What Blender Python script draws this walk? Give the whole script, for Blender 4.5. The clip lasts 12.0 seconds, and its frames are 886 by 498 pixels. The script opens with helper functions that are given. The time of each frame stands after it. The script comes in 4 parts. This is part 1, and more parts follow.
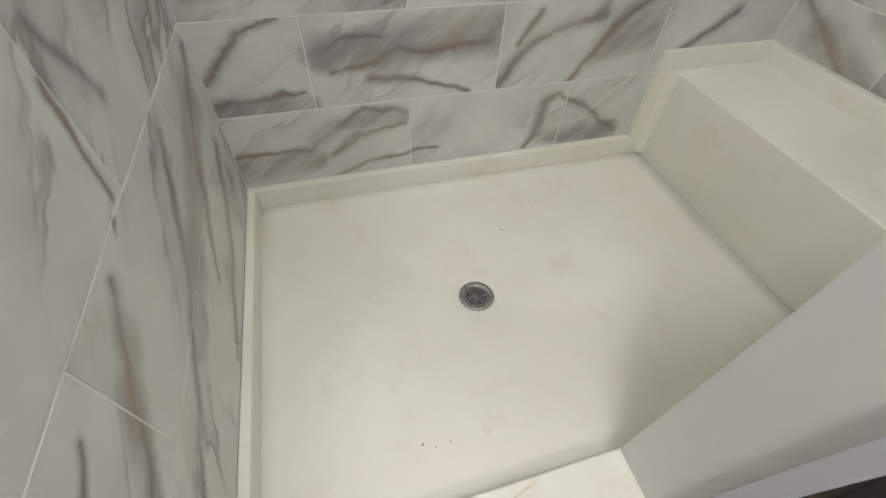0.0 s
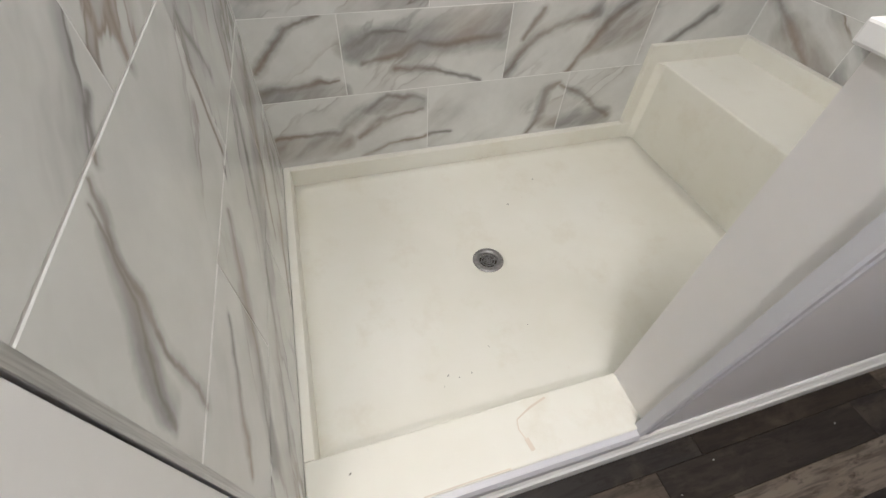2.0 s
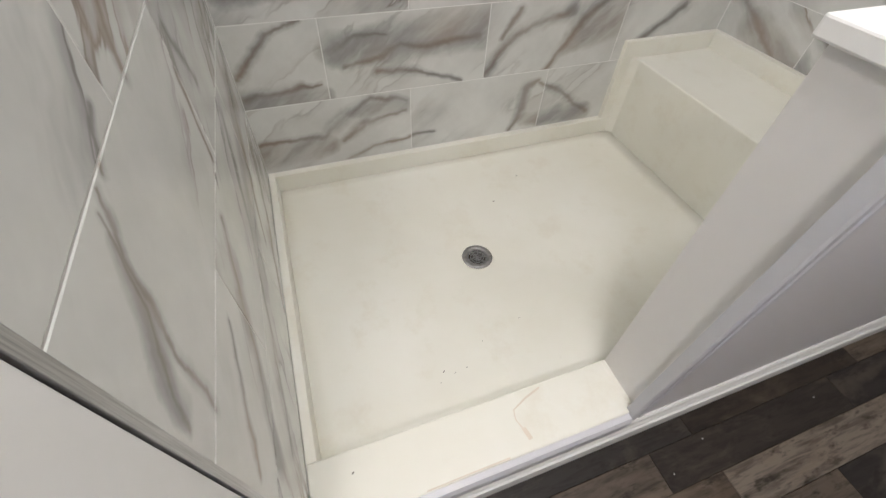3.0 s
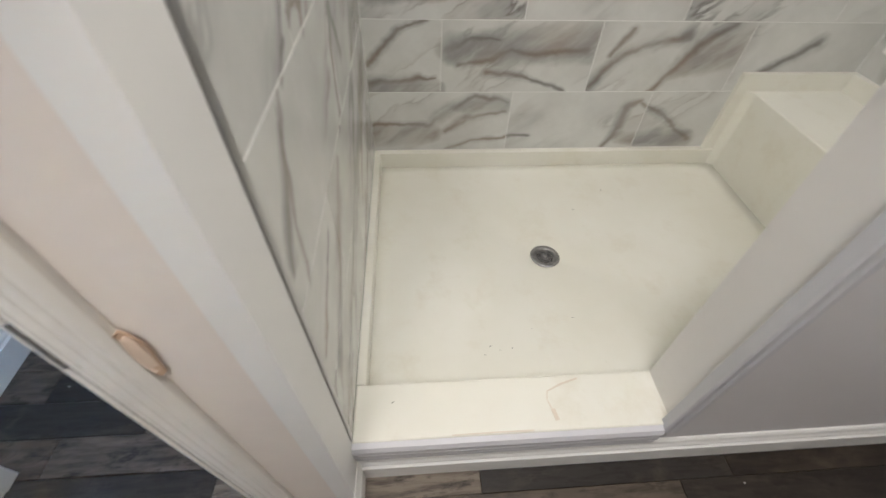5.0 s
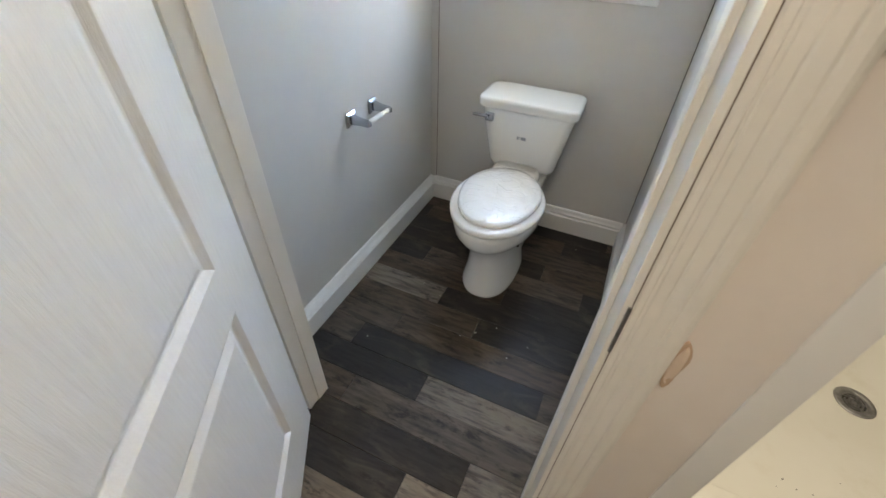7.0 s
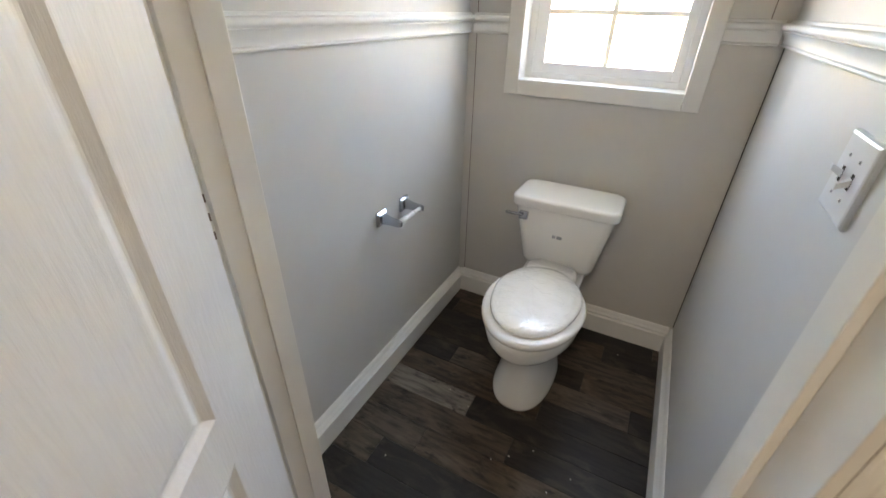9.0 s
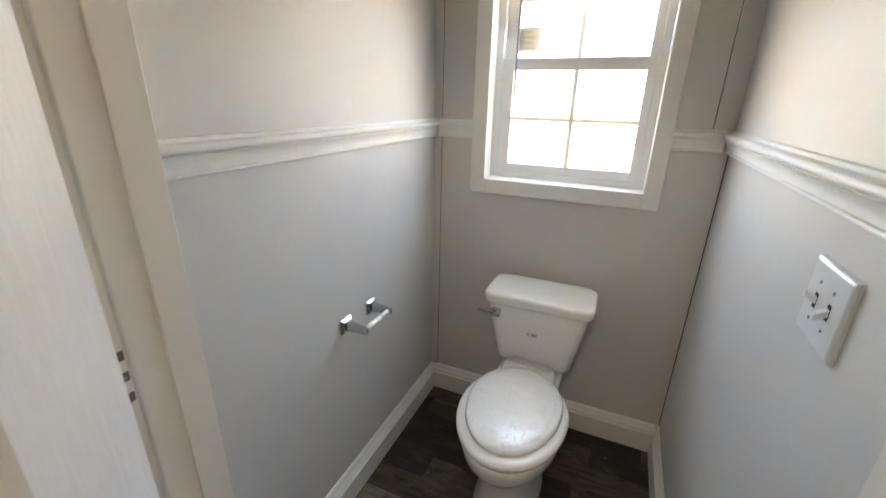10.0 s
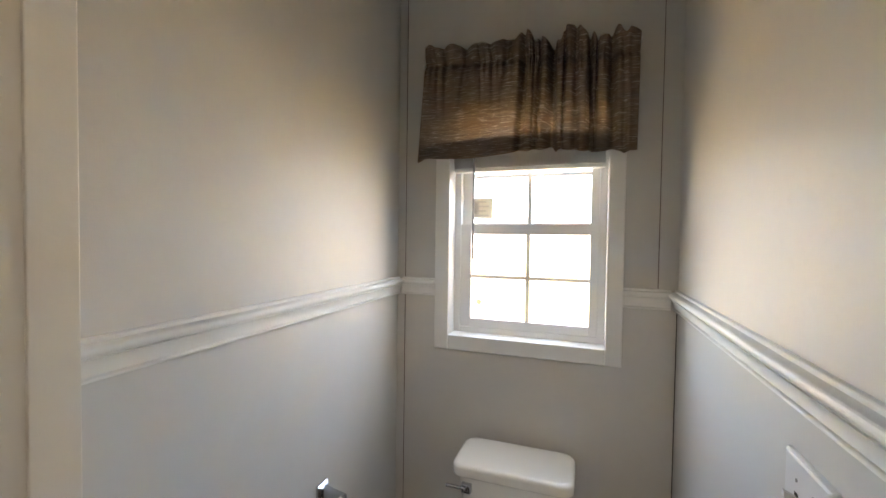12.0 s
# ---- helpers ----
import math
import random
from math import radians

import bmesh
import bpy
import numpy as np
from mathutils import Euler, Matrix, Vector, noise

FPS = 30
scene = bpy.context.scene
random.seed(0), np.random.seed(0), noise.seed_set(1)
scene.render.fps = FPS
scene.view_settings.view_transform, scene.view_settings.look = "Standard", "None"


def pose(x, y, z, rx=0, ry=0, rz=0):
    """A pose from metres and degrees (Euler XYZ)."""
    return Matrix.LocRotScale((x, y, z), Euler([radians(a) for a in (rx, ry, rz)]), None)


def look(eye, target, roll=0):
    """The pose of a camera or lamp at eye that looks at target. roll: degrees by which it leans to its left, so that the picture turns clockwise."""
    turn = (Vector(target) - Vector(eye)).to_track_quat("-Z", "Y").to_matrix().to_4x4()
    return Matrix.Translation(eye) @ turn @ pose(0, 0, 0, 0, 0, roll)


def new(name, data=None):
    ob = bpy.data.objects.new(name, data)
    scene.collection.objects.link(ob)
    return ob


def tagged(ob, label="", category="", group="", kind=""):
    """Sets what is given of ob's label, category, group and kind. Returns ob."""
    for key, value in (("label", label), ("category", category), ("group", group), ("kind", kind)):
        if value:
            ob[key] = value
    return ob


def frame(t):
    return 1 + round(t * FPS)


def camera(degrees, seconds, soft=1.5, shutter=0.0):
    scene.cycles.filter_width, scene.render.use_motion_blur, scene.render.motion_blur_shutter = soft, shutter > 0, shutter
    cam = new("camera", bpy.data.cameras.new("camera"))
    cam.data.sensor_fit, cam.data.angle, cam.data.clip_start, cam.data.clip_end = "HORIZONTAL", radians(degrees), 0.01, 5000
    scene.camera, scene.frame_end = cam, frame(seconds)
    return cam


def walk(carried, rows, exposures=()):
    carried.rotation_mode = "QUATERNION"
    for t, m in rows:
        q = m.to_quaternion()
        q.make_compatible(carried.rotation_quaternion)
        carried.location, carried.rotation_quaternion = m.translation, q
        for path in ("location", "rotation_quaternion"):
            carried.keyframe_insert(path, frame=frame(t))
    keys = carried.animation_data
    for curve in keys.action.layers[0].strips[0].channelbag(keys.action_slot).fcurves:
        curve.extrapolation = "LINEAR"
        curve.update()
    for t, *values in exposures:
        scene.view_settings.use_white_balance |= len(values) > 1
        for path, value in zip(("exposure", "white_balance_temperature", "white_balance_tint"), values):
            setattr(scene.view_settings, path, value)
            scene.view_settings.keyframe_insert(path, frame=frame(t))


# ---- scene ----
cam = camera(94.8, 12.0, 1.5, 0.3)
PATH = [
    (0, (0.329, 0.024, 1.212), (0.742, 1.257, -0.308), 3.5),
    (0.5, (0.274, -0.021, 1.234), (0.637, 1.239, -0.276), 3.3),
    (1, (0.255, -0.063, 1.251), (0.606, 1.192, -0.266), 3.3),
    (1.5, (0.237, -0.109, 1.261), (0.617, 1.136, -0.258), 3.5),
    (2, (0.2, -0.153, 1.275), (0.631, 1.075, -0.243), 3.7),
    (2.5, (0.179, -0.165, 1.288), (0.662, 1.046, -0.229), 3.6),
    (2.7, (0.177, -0.161, 1.286), (0.679, 1.042, -0.23), 3.7),
    (4.3, (0.228, -0.262, 1.283), (0.601, 1.021, -0.206), 2.1),
    (4.5, (0.232, -0.288, 1.284), (0.55, 1.01, -0.203), 2.2),
    (5, (0.172, -0.333, 1.299), (0.306, 1.01, -0.177), 2.5),
    (5.5, (0.009, -0.388, 1.329), (-0.071, 0.976, -0.131), 2.6),
    (6, (-0.119, -0.441, 1.329), (-0.422, 0.927, -0.098), 2.0),
    (6.5, (-0.227, -0.466, 1.325), (-0.698, 0.906, -0.051), 2.0),
    (7, (-0.297, -0.492, 1.323), (-0.894, 0.897, 0.013), 1.9),
    (8.8, (-0.37, -0.385, 1.345), (-1.151, 1.119, 0.283), 1.0),
    (9, (-0.397, -0.376, 1.342), (-1.18, 1.158, 0.325), 1.2),
    (9.5, (-0.441, -0.343, 1.366), (-1.205, 1.283, 0.488), 1.4),
    (10, (-0.425, -0.283, 1.406), (-1.167, 1.441, 0.716), 1.3),
    (10.5, (-0.398, -0.267, 1.435), (-1.118, 1.533, 0.944), 1.1),
    (11, (-0.392, -0.275, 1.462), (-1.09, 1.572, 1.141), 0.9),
    (11.5, (-0.406, -0.27, 1.483), (-1.081, 1.606, 1.321), 0.9),
    (12, (-0.415, -0.249, 1.5), (-1.075, 1.638, 1.444), 0.8),
]

# seconds, stops, kelvin, tint
EXPOSURE = [(0.0, 5.62, 5180, 13), (0.6, 5.74, 5180, 13), (2.5, 5.80, 5200, 14), (4.5, 5.80, 5120, 13), (5.5, 5.6, 5650, 12), (6.5, 5.40, 6350, 12), (7.0, 5.37, 6250, 11), (9.0, 5.15, 6800, 14), (10.5, 4.83, 6900, 15), (12.0, 4.72, 7000, 16)]
walk(cam, [(t, look(eye, target, roll)) for t, eye, target, roll in PATH], EXPOSURE)
SKY, WINDOW_W, SHOWER_W, MAIN_W, LEFT_W, RIGHT_W = 0.15, 0.190, 0.09, 0.37, 0.44, 0.06
WARM = (1.0, 0.83, 0.62)
DRAIN = (0.685, 0.709, 0.090)
PAN_Z = 0.150
DOOR_TURN = -58

# ---- world, lamps and exposure ----
world = bpy.data.worlds.new("sky")
scene.world = world
world.use_nodes = True
wn = world.node_tree.nodes
sky = wn.new("ShaderNodeTexSky")
sky.sky_type, sky.sun_disc = "NISHITA", False
sky.sun_elevation, sky.sun_rotation = radians(50), radians(95)
world.node_tree.links.new(sky.outputs["Color"], wn["Background"].inputs["Color"])
wn["Background"].inputs["Strength"].default_value = SKY
sun = new("sun", bpy.data.lights.new("sun", "SUN"))
sun.data.energy, sun.data.angle, sun.data.color = 5.0, radians(0.5), (1.0, 0.94, 0.84)
sun.matrix_world = look((30, -2.6, 36), (0, 0, 0))


def area_lamp(name, m, w, h, power, colour):
    lamp = new(name, bpy.data.lights.new(name, "AREA"))
    lamp.data.shape, lamp.data.size, lamp.data.size_y = "RECTANGLE", w, h
    lamp.data.energy, lamp.data.color = power, colour
    lamp.matrix_world = m
    return lamp


# the sky's light, falling in through the window's opening
skylight = area_lamp("window_daylight", look((-0.64, 1.474, 1.50), (-0.86, 0.774, 0.74)), 0.54, 0.72, WINDOW_W, (0.76, 0.89, 1.0))
skylight.data.spread = radians(140)
# fill lamps added at the ceiling of bathroom and shower, none in view
LAMPS = [(0.72, 0.95, SHOWER_W, 0.42), (0.48, -0.22, MAIN_W, 0.42), (-0.45, -1.15, LEFT_W, 0.42), (1.55, -1.15, RIGHT_W, 0.42)]
for lx, ly, power, size in LAMPS:
    area_lamp("fill_light", pose(lx, ly, 2.535, 0, 0, 0), size, size, power, WARM)


# ---- materials ----
def material(name, rough=0.5, metal=0.0):
    m = bpy.data.materials.new(name)
    m.use_nodes = True
    nt = m.node_tree
    p = nt.nodes["Principled BSDF"]
    p.inputs["Roughness"].default_value, p.inputs["Metallic"].default_value = rough, metal
    return m, nt, p


def node(nt, kind, **inputs):
    n = nt.nodes.new(kind)
    for key, value in inputs.items():
        n.inputs[key.replace("_", " ")].default_value = value
    return n


def ramp(nt, source, stops):
    r = nt.nodes.new("ShaderNodeValToRGB")
    els = r.color_ramp.elements
    while len(els) < len(stops):
        els.new(0.5)
    for e, (at, c) in zip(els, stops):
        e.position = at
        e.color = (*c, 1) if len(c) == 3 else (c[0], c[0], c[0], 1)
    nt.links.new(source, r.inputs[0])
    return r.outputs[0]


def mix(nt, fac, a, b, how="MIX"):
    n = nt.nodes.new("ShaderNodeMix")
    n.data_type, n.blend_type = "RGBA", how
    for sock, value in ((n.inputs[0], fac), (n.inputs[6], a), (n.inputs[7], b)):
        if isinstance(value, (int, float)):
            sock.default_value = value
        elif isinstance(value, tuple):
            sock.default_value = (*value, 1)
        else:
            nt.links.new(value, sock)
    return n.outputs[2]


def coords(nt, scale=(1, 1, 1), turn=(0, 0, 0), world_space=False, shuffle=0.0):
    """Surface coordinates in metres; shuffle shifts them from piece to piece."""
    if world_space:
        out = nt.nodes.new("ShaderNodeNewGeometry").outputs["Position"]
    else:
        out = nt.nodes.new("ShaderNodeTexCoord").outputs["Object"]
    if shuffle:
        info = nt.nodes.new("ShaderNodeObjectInfo")
        mul = nt.nodes.new("ShaderNodeVectorMath")
        mul.operation = "MULTIPLY_ADD"
        comb = nt.nodes.new("ShaderNodeCombineXYZ")
        for k in range(3):
            nt.links.new(info.outputs["Random"], comb.inputs[k])
        nt.links.new(comb.outputs[0], mul.inputs[0])
        mul.inputs[1].default_value = (shuffle, shuffle * 1.7, shuffle * 2.3)
        nt.links.new(out, mul.inputs[2])
        out = mul.outputs[0]
    mp = nt.nodes.new("ShaderNodeMapping")
    mp.inputs["Scale"].default_value = scale
    mp.inputs["Rotation"].default_value = [radians(a) for a in turn]
    nt.links.new(out, mp.inputs["Vector"])
    return mp.outputs[0]


def noise_tex(nt, vec, scale, detail=4, rough=0.5, distortion=0.0):
    n = node(nt, "ShaderNodeTexNoise", Scale=scale, Detail=detail, Roughness=rough, Distortion=distortion)
    nt.links.new(vec, n.inputs["Vector"])
    return n.outputs["Fac"]


def bump(nt, p, height, strength, distance=0.002):
    b = node(nt, "ShaderNodeBump", Strength=strength, Distance=distance)
    nt.links.new(height, b.inputs["Height"])
    nt.links.new(b.outputs[0], p.inputs["Normal"])


def painted(name, colour, rough=0.5, vary=0.05, grain=300, depth=0.12, world_space=True):
    """A painted or moulded surface: faint clouding, grime specks and a fine texture."""
    m, nt, p = material(name, rough)
    v = coords(nt, world_space=world_space)
    a = noise_tex(nt, v, 2.3, 5, 0.6)
    b = noise_tex(nt, v, 38, 4, 0.6)
    dark = tuple(c * (1 - 2.2 * vary) for c in colour)
    light = tuple(min(1, c * (1 + vary)) for c in colour)
    c = mix(nt, ramp(nt, a, [(0.3, (0,)), (0.7, (1,))]), dark, light)
    c = mix(nt, ramp(nt, b, [(0.3, (0.6,)), (0.5, (0,))]), c, tuple(x * (1 - vary) for x in colour))
    nt.links.new(c, p.inputs["Base Color"])
    nt.links.new(ramp(nt, a, [(0.3, (rough - 0.06,)), (0.7, (rough + 0.06,))]), p.inputs["Roughness"])
    bump(nt, p, noise_tex(nt, v, grain, 2), depth, 0.001)
    return m


def math_node(nt, how, a, b=None, clamp=False):
    m = nt.nodes.new("ShaderNodeMath")
    m.operation, m.use_clamp = how, clamp
    for k, value in enumerate((a, b)):
        if isinstance(value, (int, float)):
            m.inputs[k].default_value = value
        elif value is not None:
            nt.links.new(value, m.inputs[k])
    return m.outputs[0]


def vec_node(nt, how, *values):
    m = nt.nodes.new("ShaderNodeVectorMath")
    m.operation = how
    for k, value in enumerate(values):
        if isinstance(value, (tuple, Vector)):
            m.inputs[k].default_value = value
        else:
            nt.links.new(value, m.inputs[k])
    return m.outputs["Value"] if how in ("DOT_PRODUCT", "LENGTH") else m.outputs[0]


def vein_field(nt, place, side, veins):
    """Distance to the nearest of the printed veins, in units of each vein's own width; each is (a, z, width) knots."""
    field = None
    for knots in veins:
        pts = [(Vector((0, a, z) if side else (a, 0, z)), w) for a, z, w in knots]
        for (p, w0), (q, w1) in zip(pts, pts[1:]):
            d = q - p
            off = vec_node(nt, "SUBTRACT", place, p)
            along = math_node(nt, "MULTIPLY", vec_node(nt, "DOT_PRODUCT", off, d / d.length_squared), 1.0, clamp=True)
            away = vec_node(nt, "LENGTH", vec_node(nt, "MULTIPLY_ADD", along, -d, off))
            width = math_node(nt, "MULTIPLY_ADD", along, w1 - w0)
            width.node.inputs[2].default_value = w0
            near = math_node(nt, "DIVIDE", away, width)
            field = near if field is None else math_node(nt, "MINIMUM", field, near)
    return field


def marble(name, side, turn, stretch, seed, veins, washes, quiet):
    """Glossy porcelain tile printed as white marble: the printed veins, and fainter streaks that run aslant."""
    m, nt, p = material(name, 0.16)
    base = coords(nt, turn=turn, shuffle=seed)
    warp = nt.nodes.new("ShaderNodeTexNoise")
    for key, value in (("Scale", 3.0), ("Detail", 4.0), ("Roughness", 0.55)):
        warp.inputs[key].default_value = value
    nt.links.new(base, warp.inputs["Vector"])
    bent = vec_node(nt, "MULTIPLY_ADD", warp.outputs["Color"], (0.12, 0.12, 0.12), base)
    v = vec_node(nt, "MULTIPLY", bent, stretch)
    hue = noise_tex(nt, base, 3.2, 2)
    cloud = noise_tex(nt, base, 4.0, 5, 0.6)
    grit = noise_tex(nt, v, 7.0, 4, 0.55)
    white = mix(nt, ramp(nt, cloud, [(0.3, (0,)), (0.75, (1,))]), (0.525, 0.530, 0.505), (0.675, 0.680, 0.652))
    grey = mix(nt, ramp(nt, hue, [(0.45, (0,)), (0.62, (1,))]), (0.265, 0.262, 0.255), (0.335, 0.305, 0.270))
    tone = mix(nt, ramp(nt, hue, [(0.42, (0,)), (0.62, (1,))]), (0.165, 0.155, 0.142), (0.235, 0.185, 0.145))
    # streaks: soft on one side, crisp on the other
    big = noise_tex(nt, v, 2.4, 5, 0.55)
    wash = ramp(nt, big, [(0.42, (0,)), (0.50, (0.62,)), (0.535, (0.85,)), (0.55, (0.10,)), (0.62, (0,))])
    rim = ramp(nt, big, [(0.515, (0,)), (0.532, (0.8,)), (0.542, (0,))])
    where = ramp(nt, noise_tex(nt, base, 2.2, 3, 0.55), [(0.40, (0.05,)), (0.56, (1,))])
    where = math_node(nt, "MULTIPLY", where, ramp(nt, grit, [(0.34, (0.35,)), (0.56, (1,))]))
    position = nt.nodes.new("ShaderNodeNewGeometry").outputs["Position"]
    split = nt.nodes.new("ShaderNodeSeparateXYZ")
    nt.links.new(position, split.inputs[0])
    calm = math_node(nt, "GREATER_THAN", split.outputs[2], quiet)
    calm = math_node(nt, "MULTIPLY_ADD", calm, 0.5)
    calm.node.inputs[2].default_value = 0.5
    where = math_node(nt, "MULTIPLY", where, calm)
    c = mix(nt, math_node(nt, "MULTIPLY", wash, where), white, grey)
    c = mix(nt, math_node(nt, "MULTIPLY", rim, where), c, tone)
    # the printed veins, their edges roughened at two scales
    rough = nt.nodes.new("ShaderNodeTexNoise")
    for key, value in (("Scale", 8.5), ("Detail", 4.0), ("Roughness", 0.55)):
        rough.inputs[key].default_value = value
    nt.links.new(position, rough.inputs["Vector"])
    place = vec_node(nt, "MULTIPLY_ADD", rough.outputs["Color"], (0.062, 0.062, 0.062), position)
    place = vec_node(nt, "ADD", place, (-0.031, -0.031, -0.031))
    place = vec_node(nt, "MULTIPLY", place, (0, 1, 1) if side else (1, 0, 1))
    patch = ramp(nt, vein_field(nt, place, side, washes), [(0.35, (1.0,)), (0.75, (0.55,)), (1.05, (0,))])
    c = mix(nt, math_node(nt, "MULTIPLY", patch, ramp(nt, grit, [(0.36, (0.45,)), (0.6, (1,))])), c, grey)
    line = math_node(nt, "MULTIPLY", vein_field(nt, place, side, veins), 0.72)
    halo = math_node(nt, "MULTIPLY", ramp(nt, line, [(0.3, (0.8,)), (0.98, (0,))]), ramp(nt, grit, [(0.36, (0.35,)), (0.56, (1,))]))
    c = mix(nt, halo, c, grey)
    core = math_node(nt, "MULTIPLY", ramp(nt, line, [(0.06, (0.85,)), (0.42, (0,))]), ramp(nt, cloud, [(0.34, (0.35,)), (0.58, (1,))]))
    c = mix(nt, core, c, tone)
    nt.links.new(c, p.inputs["Base Color"])
    nt.links.new(ramp(nt, cloud, [(0.3, (0.14,)), (0.7, (0.24,))]), p.inputs["Roughness"])
    bump(nt, p, noise_tex(nt, base, 14, 2), 0.05, 0.002)
    return m


def plank_material(name, tones, worn):
    """Weathered wood-look vinyl: each plank its own tone, with grain, saw marks and worn pale streaks."""
    m, nt, p = material(name, 0.42)
    info = nt.nodes.new("ShaderNodeObjectInfo")
    v = coords(nt, scale=(1, 9, 9), shuffle=23.0)
    u = coords(nt, scale=(1, 2.6, 2.6), shuffle=23.0)
    tone = ramp(nt, info.outputs["Random"], [(k / (len(tones) - 1), t) for k, t in enumerate(tones)])
    p.inputs["Specular IOR Level"].default_value = 0.3
    g = noise_tex(nt, v, 7.0, 8, 0.65, 0.4)
    h = noise_tex(nt, u, 5.0, 6, 0.6, 0.8)
    c = mix(nt, ramp(nt, g, [(0.36, (0.9,)), (0.56, (0,))]), tone, mix(nt, 0.75, tone, (0.010, 0.008, 0.007)))
    c = mix(nt, ramp(nt, h, [(0.50, (0,)), (0.68, (worn,))]), c, (0.175, 0.138, 0.100))
    c = mix(nt, ramp(nt, noise_tex(nt, u, 11, 6, 0.7), [(0.34, (0.85,)), (0.46, (0,))]), c, (0.014, 0.011, 0.009))
    nt.links.new(c, p.inputs["Base Color"])
    nt.links.new(ramp(nt, g, [(0.3, (0.40,)), (0.7, (0.58,))]), p.inputs["Roughness"])
    bump(nt, p, g, 0.22, 0.002)
    return m


def pan_material():
    """Cream cast shower pan with faint yellowing, scuffs and dried drips."""
    m, nt, p = material("cast_pan", 0.34)
    v = coords(nt, world_space=True)
    a = noise_tex(nt, v, 1.9, 5, 0.6)
    c = mix(nt, ramp(nt, a, [(0.35, (0,)), (0.7, (1,))]), (0.735, 0.722, 0.628), (0.787, 0.782, 0.712))
    c = mix(nt, ramp(nt, noise_tex(nt, v, 6.0, 7, 0.7), [(0.54, (0,)), (0.74, (0.55,))]), c, (0.655, 0.620, 0.505))
    c = mix(nt, ramp(nt, noise_tex(nt, v, 55, 3, 0.6), [(0.72, (0,)), (0.80, (0.3,))]), c, (0.42, 0.38, 0.30))
    nt.links.new(c, p.inputs["Base Color"])
    nt.links.new(ramp(nt, a, [(0.3, (0.30,)), (0.7, (0.42,))]), p.inputs["Roughness"])
    bump(nt, p, noise_tex(nt, v, 220, 2), 0.08, 0.001)
    return m


def fabric_material():
    """Slubby woven curtain in brown, taupe and rust streaks; some daylight comes through."""
    m, nt, p = material("woven_fabric", 0.9)
    v = coords(nt, scale=(2.2, 2.2, 60), world_space=True)
    a = noise_tex(nt, v, 5.0, 6, 0.75, 0.1)
    slub = noise_tex(nt, coords(nt, scale=(7, 7, 120), world_space=True), 3.0, 3, 0.6)
    band = noise_tex(nt, coords(nt, scale=(0.3, 0.3, 9), world_space=True), 3.0, 2, 0.5)
    c = ramp(nt, a, [(0.32, (0.085, 0.060, 0.046)), (0.46, (0.185, 0.140, 0.112)), (0.58, (0.26, 0.205, 0.168)), (0.70, (0.36, 0.30, 0.25))])
    c = mix(nt, ramp(nt, band, [(0.50, (0,)), (0.66, (0.4,))]), c, (0.25, 0.145, 0.085))
    c = mix(nt, ramp(nt, slub, [(0.57, (0,)), (0.64, (0.9,))]), c, (0.66, 0.58, 0.49))
    nt.links.new(c, p.inputs["Base Color"])
    bump(nt, p, a, 0.5, 0.002)
    tr = nt.nodes.new("ShaderNodeBsdfTranslucent")
    nt.links.new(mix(nt, 0.5, c, (0.80, 0.56, 0.36)), tr.inputs["Color"])
    mixer = nt.nodes.new("ShaderNodeMixShader")
    mixer.inputs[0].default_value = 0.21
    nt.links.new(p.outputs[0], mixer.inputs[1])
    nt.links.new(tr.outputs[0], mixer.inputs[2])
    nt.links.new(mixer.outputs[0], nt.nodes["Material Output"].inputs["Surface"])
    return m


def wrap_material():
    """Clouded, crinkled plastic film over white plastic."""
    m, nt, p = material("plastic_wrap", 0.16)
    p.inputs["Coat Weight"].default_value, p.inputs["Coat Roughness"].default_value = 0.6, 0.04
    v = coords(nt, scale=(1, 1.3, 1), turn=(0, 0, 35), world_space=True)
    cr = ramp(nt, noise_tex(nt, v, 11, 2.5, 0.5, 0.9), [(0.36, (0.35,)), (0.47, (0.0,)), (0.53, (1,)), (0.60, (0.35,)), (0.72, (0.75,))])
    c = mix(nt, ramp(nt, noise_tex(nt, v, 16, 5, 0.7), [(0.3, (0,)), (0.7, (1,))]), (0.86, 0.86, 0.84), (0.93, 0.93, 0.915))
    nt.links.new(c, p.inputs["Base Color"])
    bump(nt, p, cr, 0.4, 0.0045)
    return m


def door_material():
    m, nt, p = material("door_paint", 0.42)
    v = coords(nt, scale=(19, 19, 1.3))
    g = noise_tex(nt, v, 9, 6, 0.7, 0.3)
    c = mix(nt, ramp(nt, g, [(0.3, (0,)), (0.7, (1,))]), (0.71, 0.71, 0.70), (0.775, 0.775, 0.765))
    nt.links.new(c, p.inputs["Base Color"])
    bump(nt, p, g, 0.5, 0.0018)
    return m


def backlit(m, colour, share):
    """Lets a share of the light through a thin sheet."""
    nt = m.node_tree
    tr, mx = nt.nodes.new("ShaderNodeBsdfTranslucent"), nt.nodes.new("ShaderNodeMixShader")
    tr.inputs["Color"].default_value, mx.inputs[0].default_value = (*colour, 1), share
    nt.links.new(nt.nodes["Principled BSDF"].outputs[0], mx.inputs[1])
    nt.links.new(tr.outputs[0], mx.inputs[2])
    nt.links.new(mx.outputs[0], nt.nodes["Material Output"].inputs["Surface"])
    return m


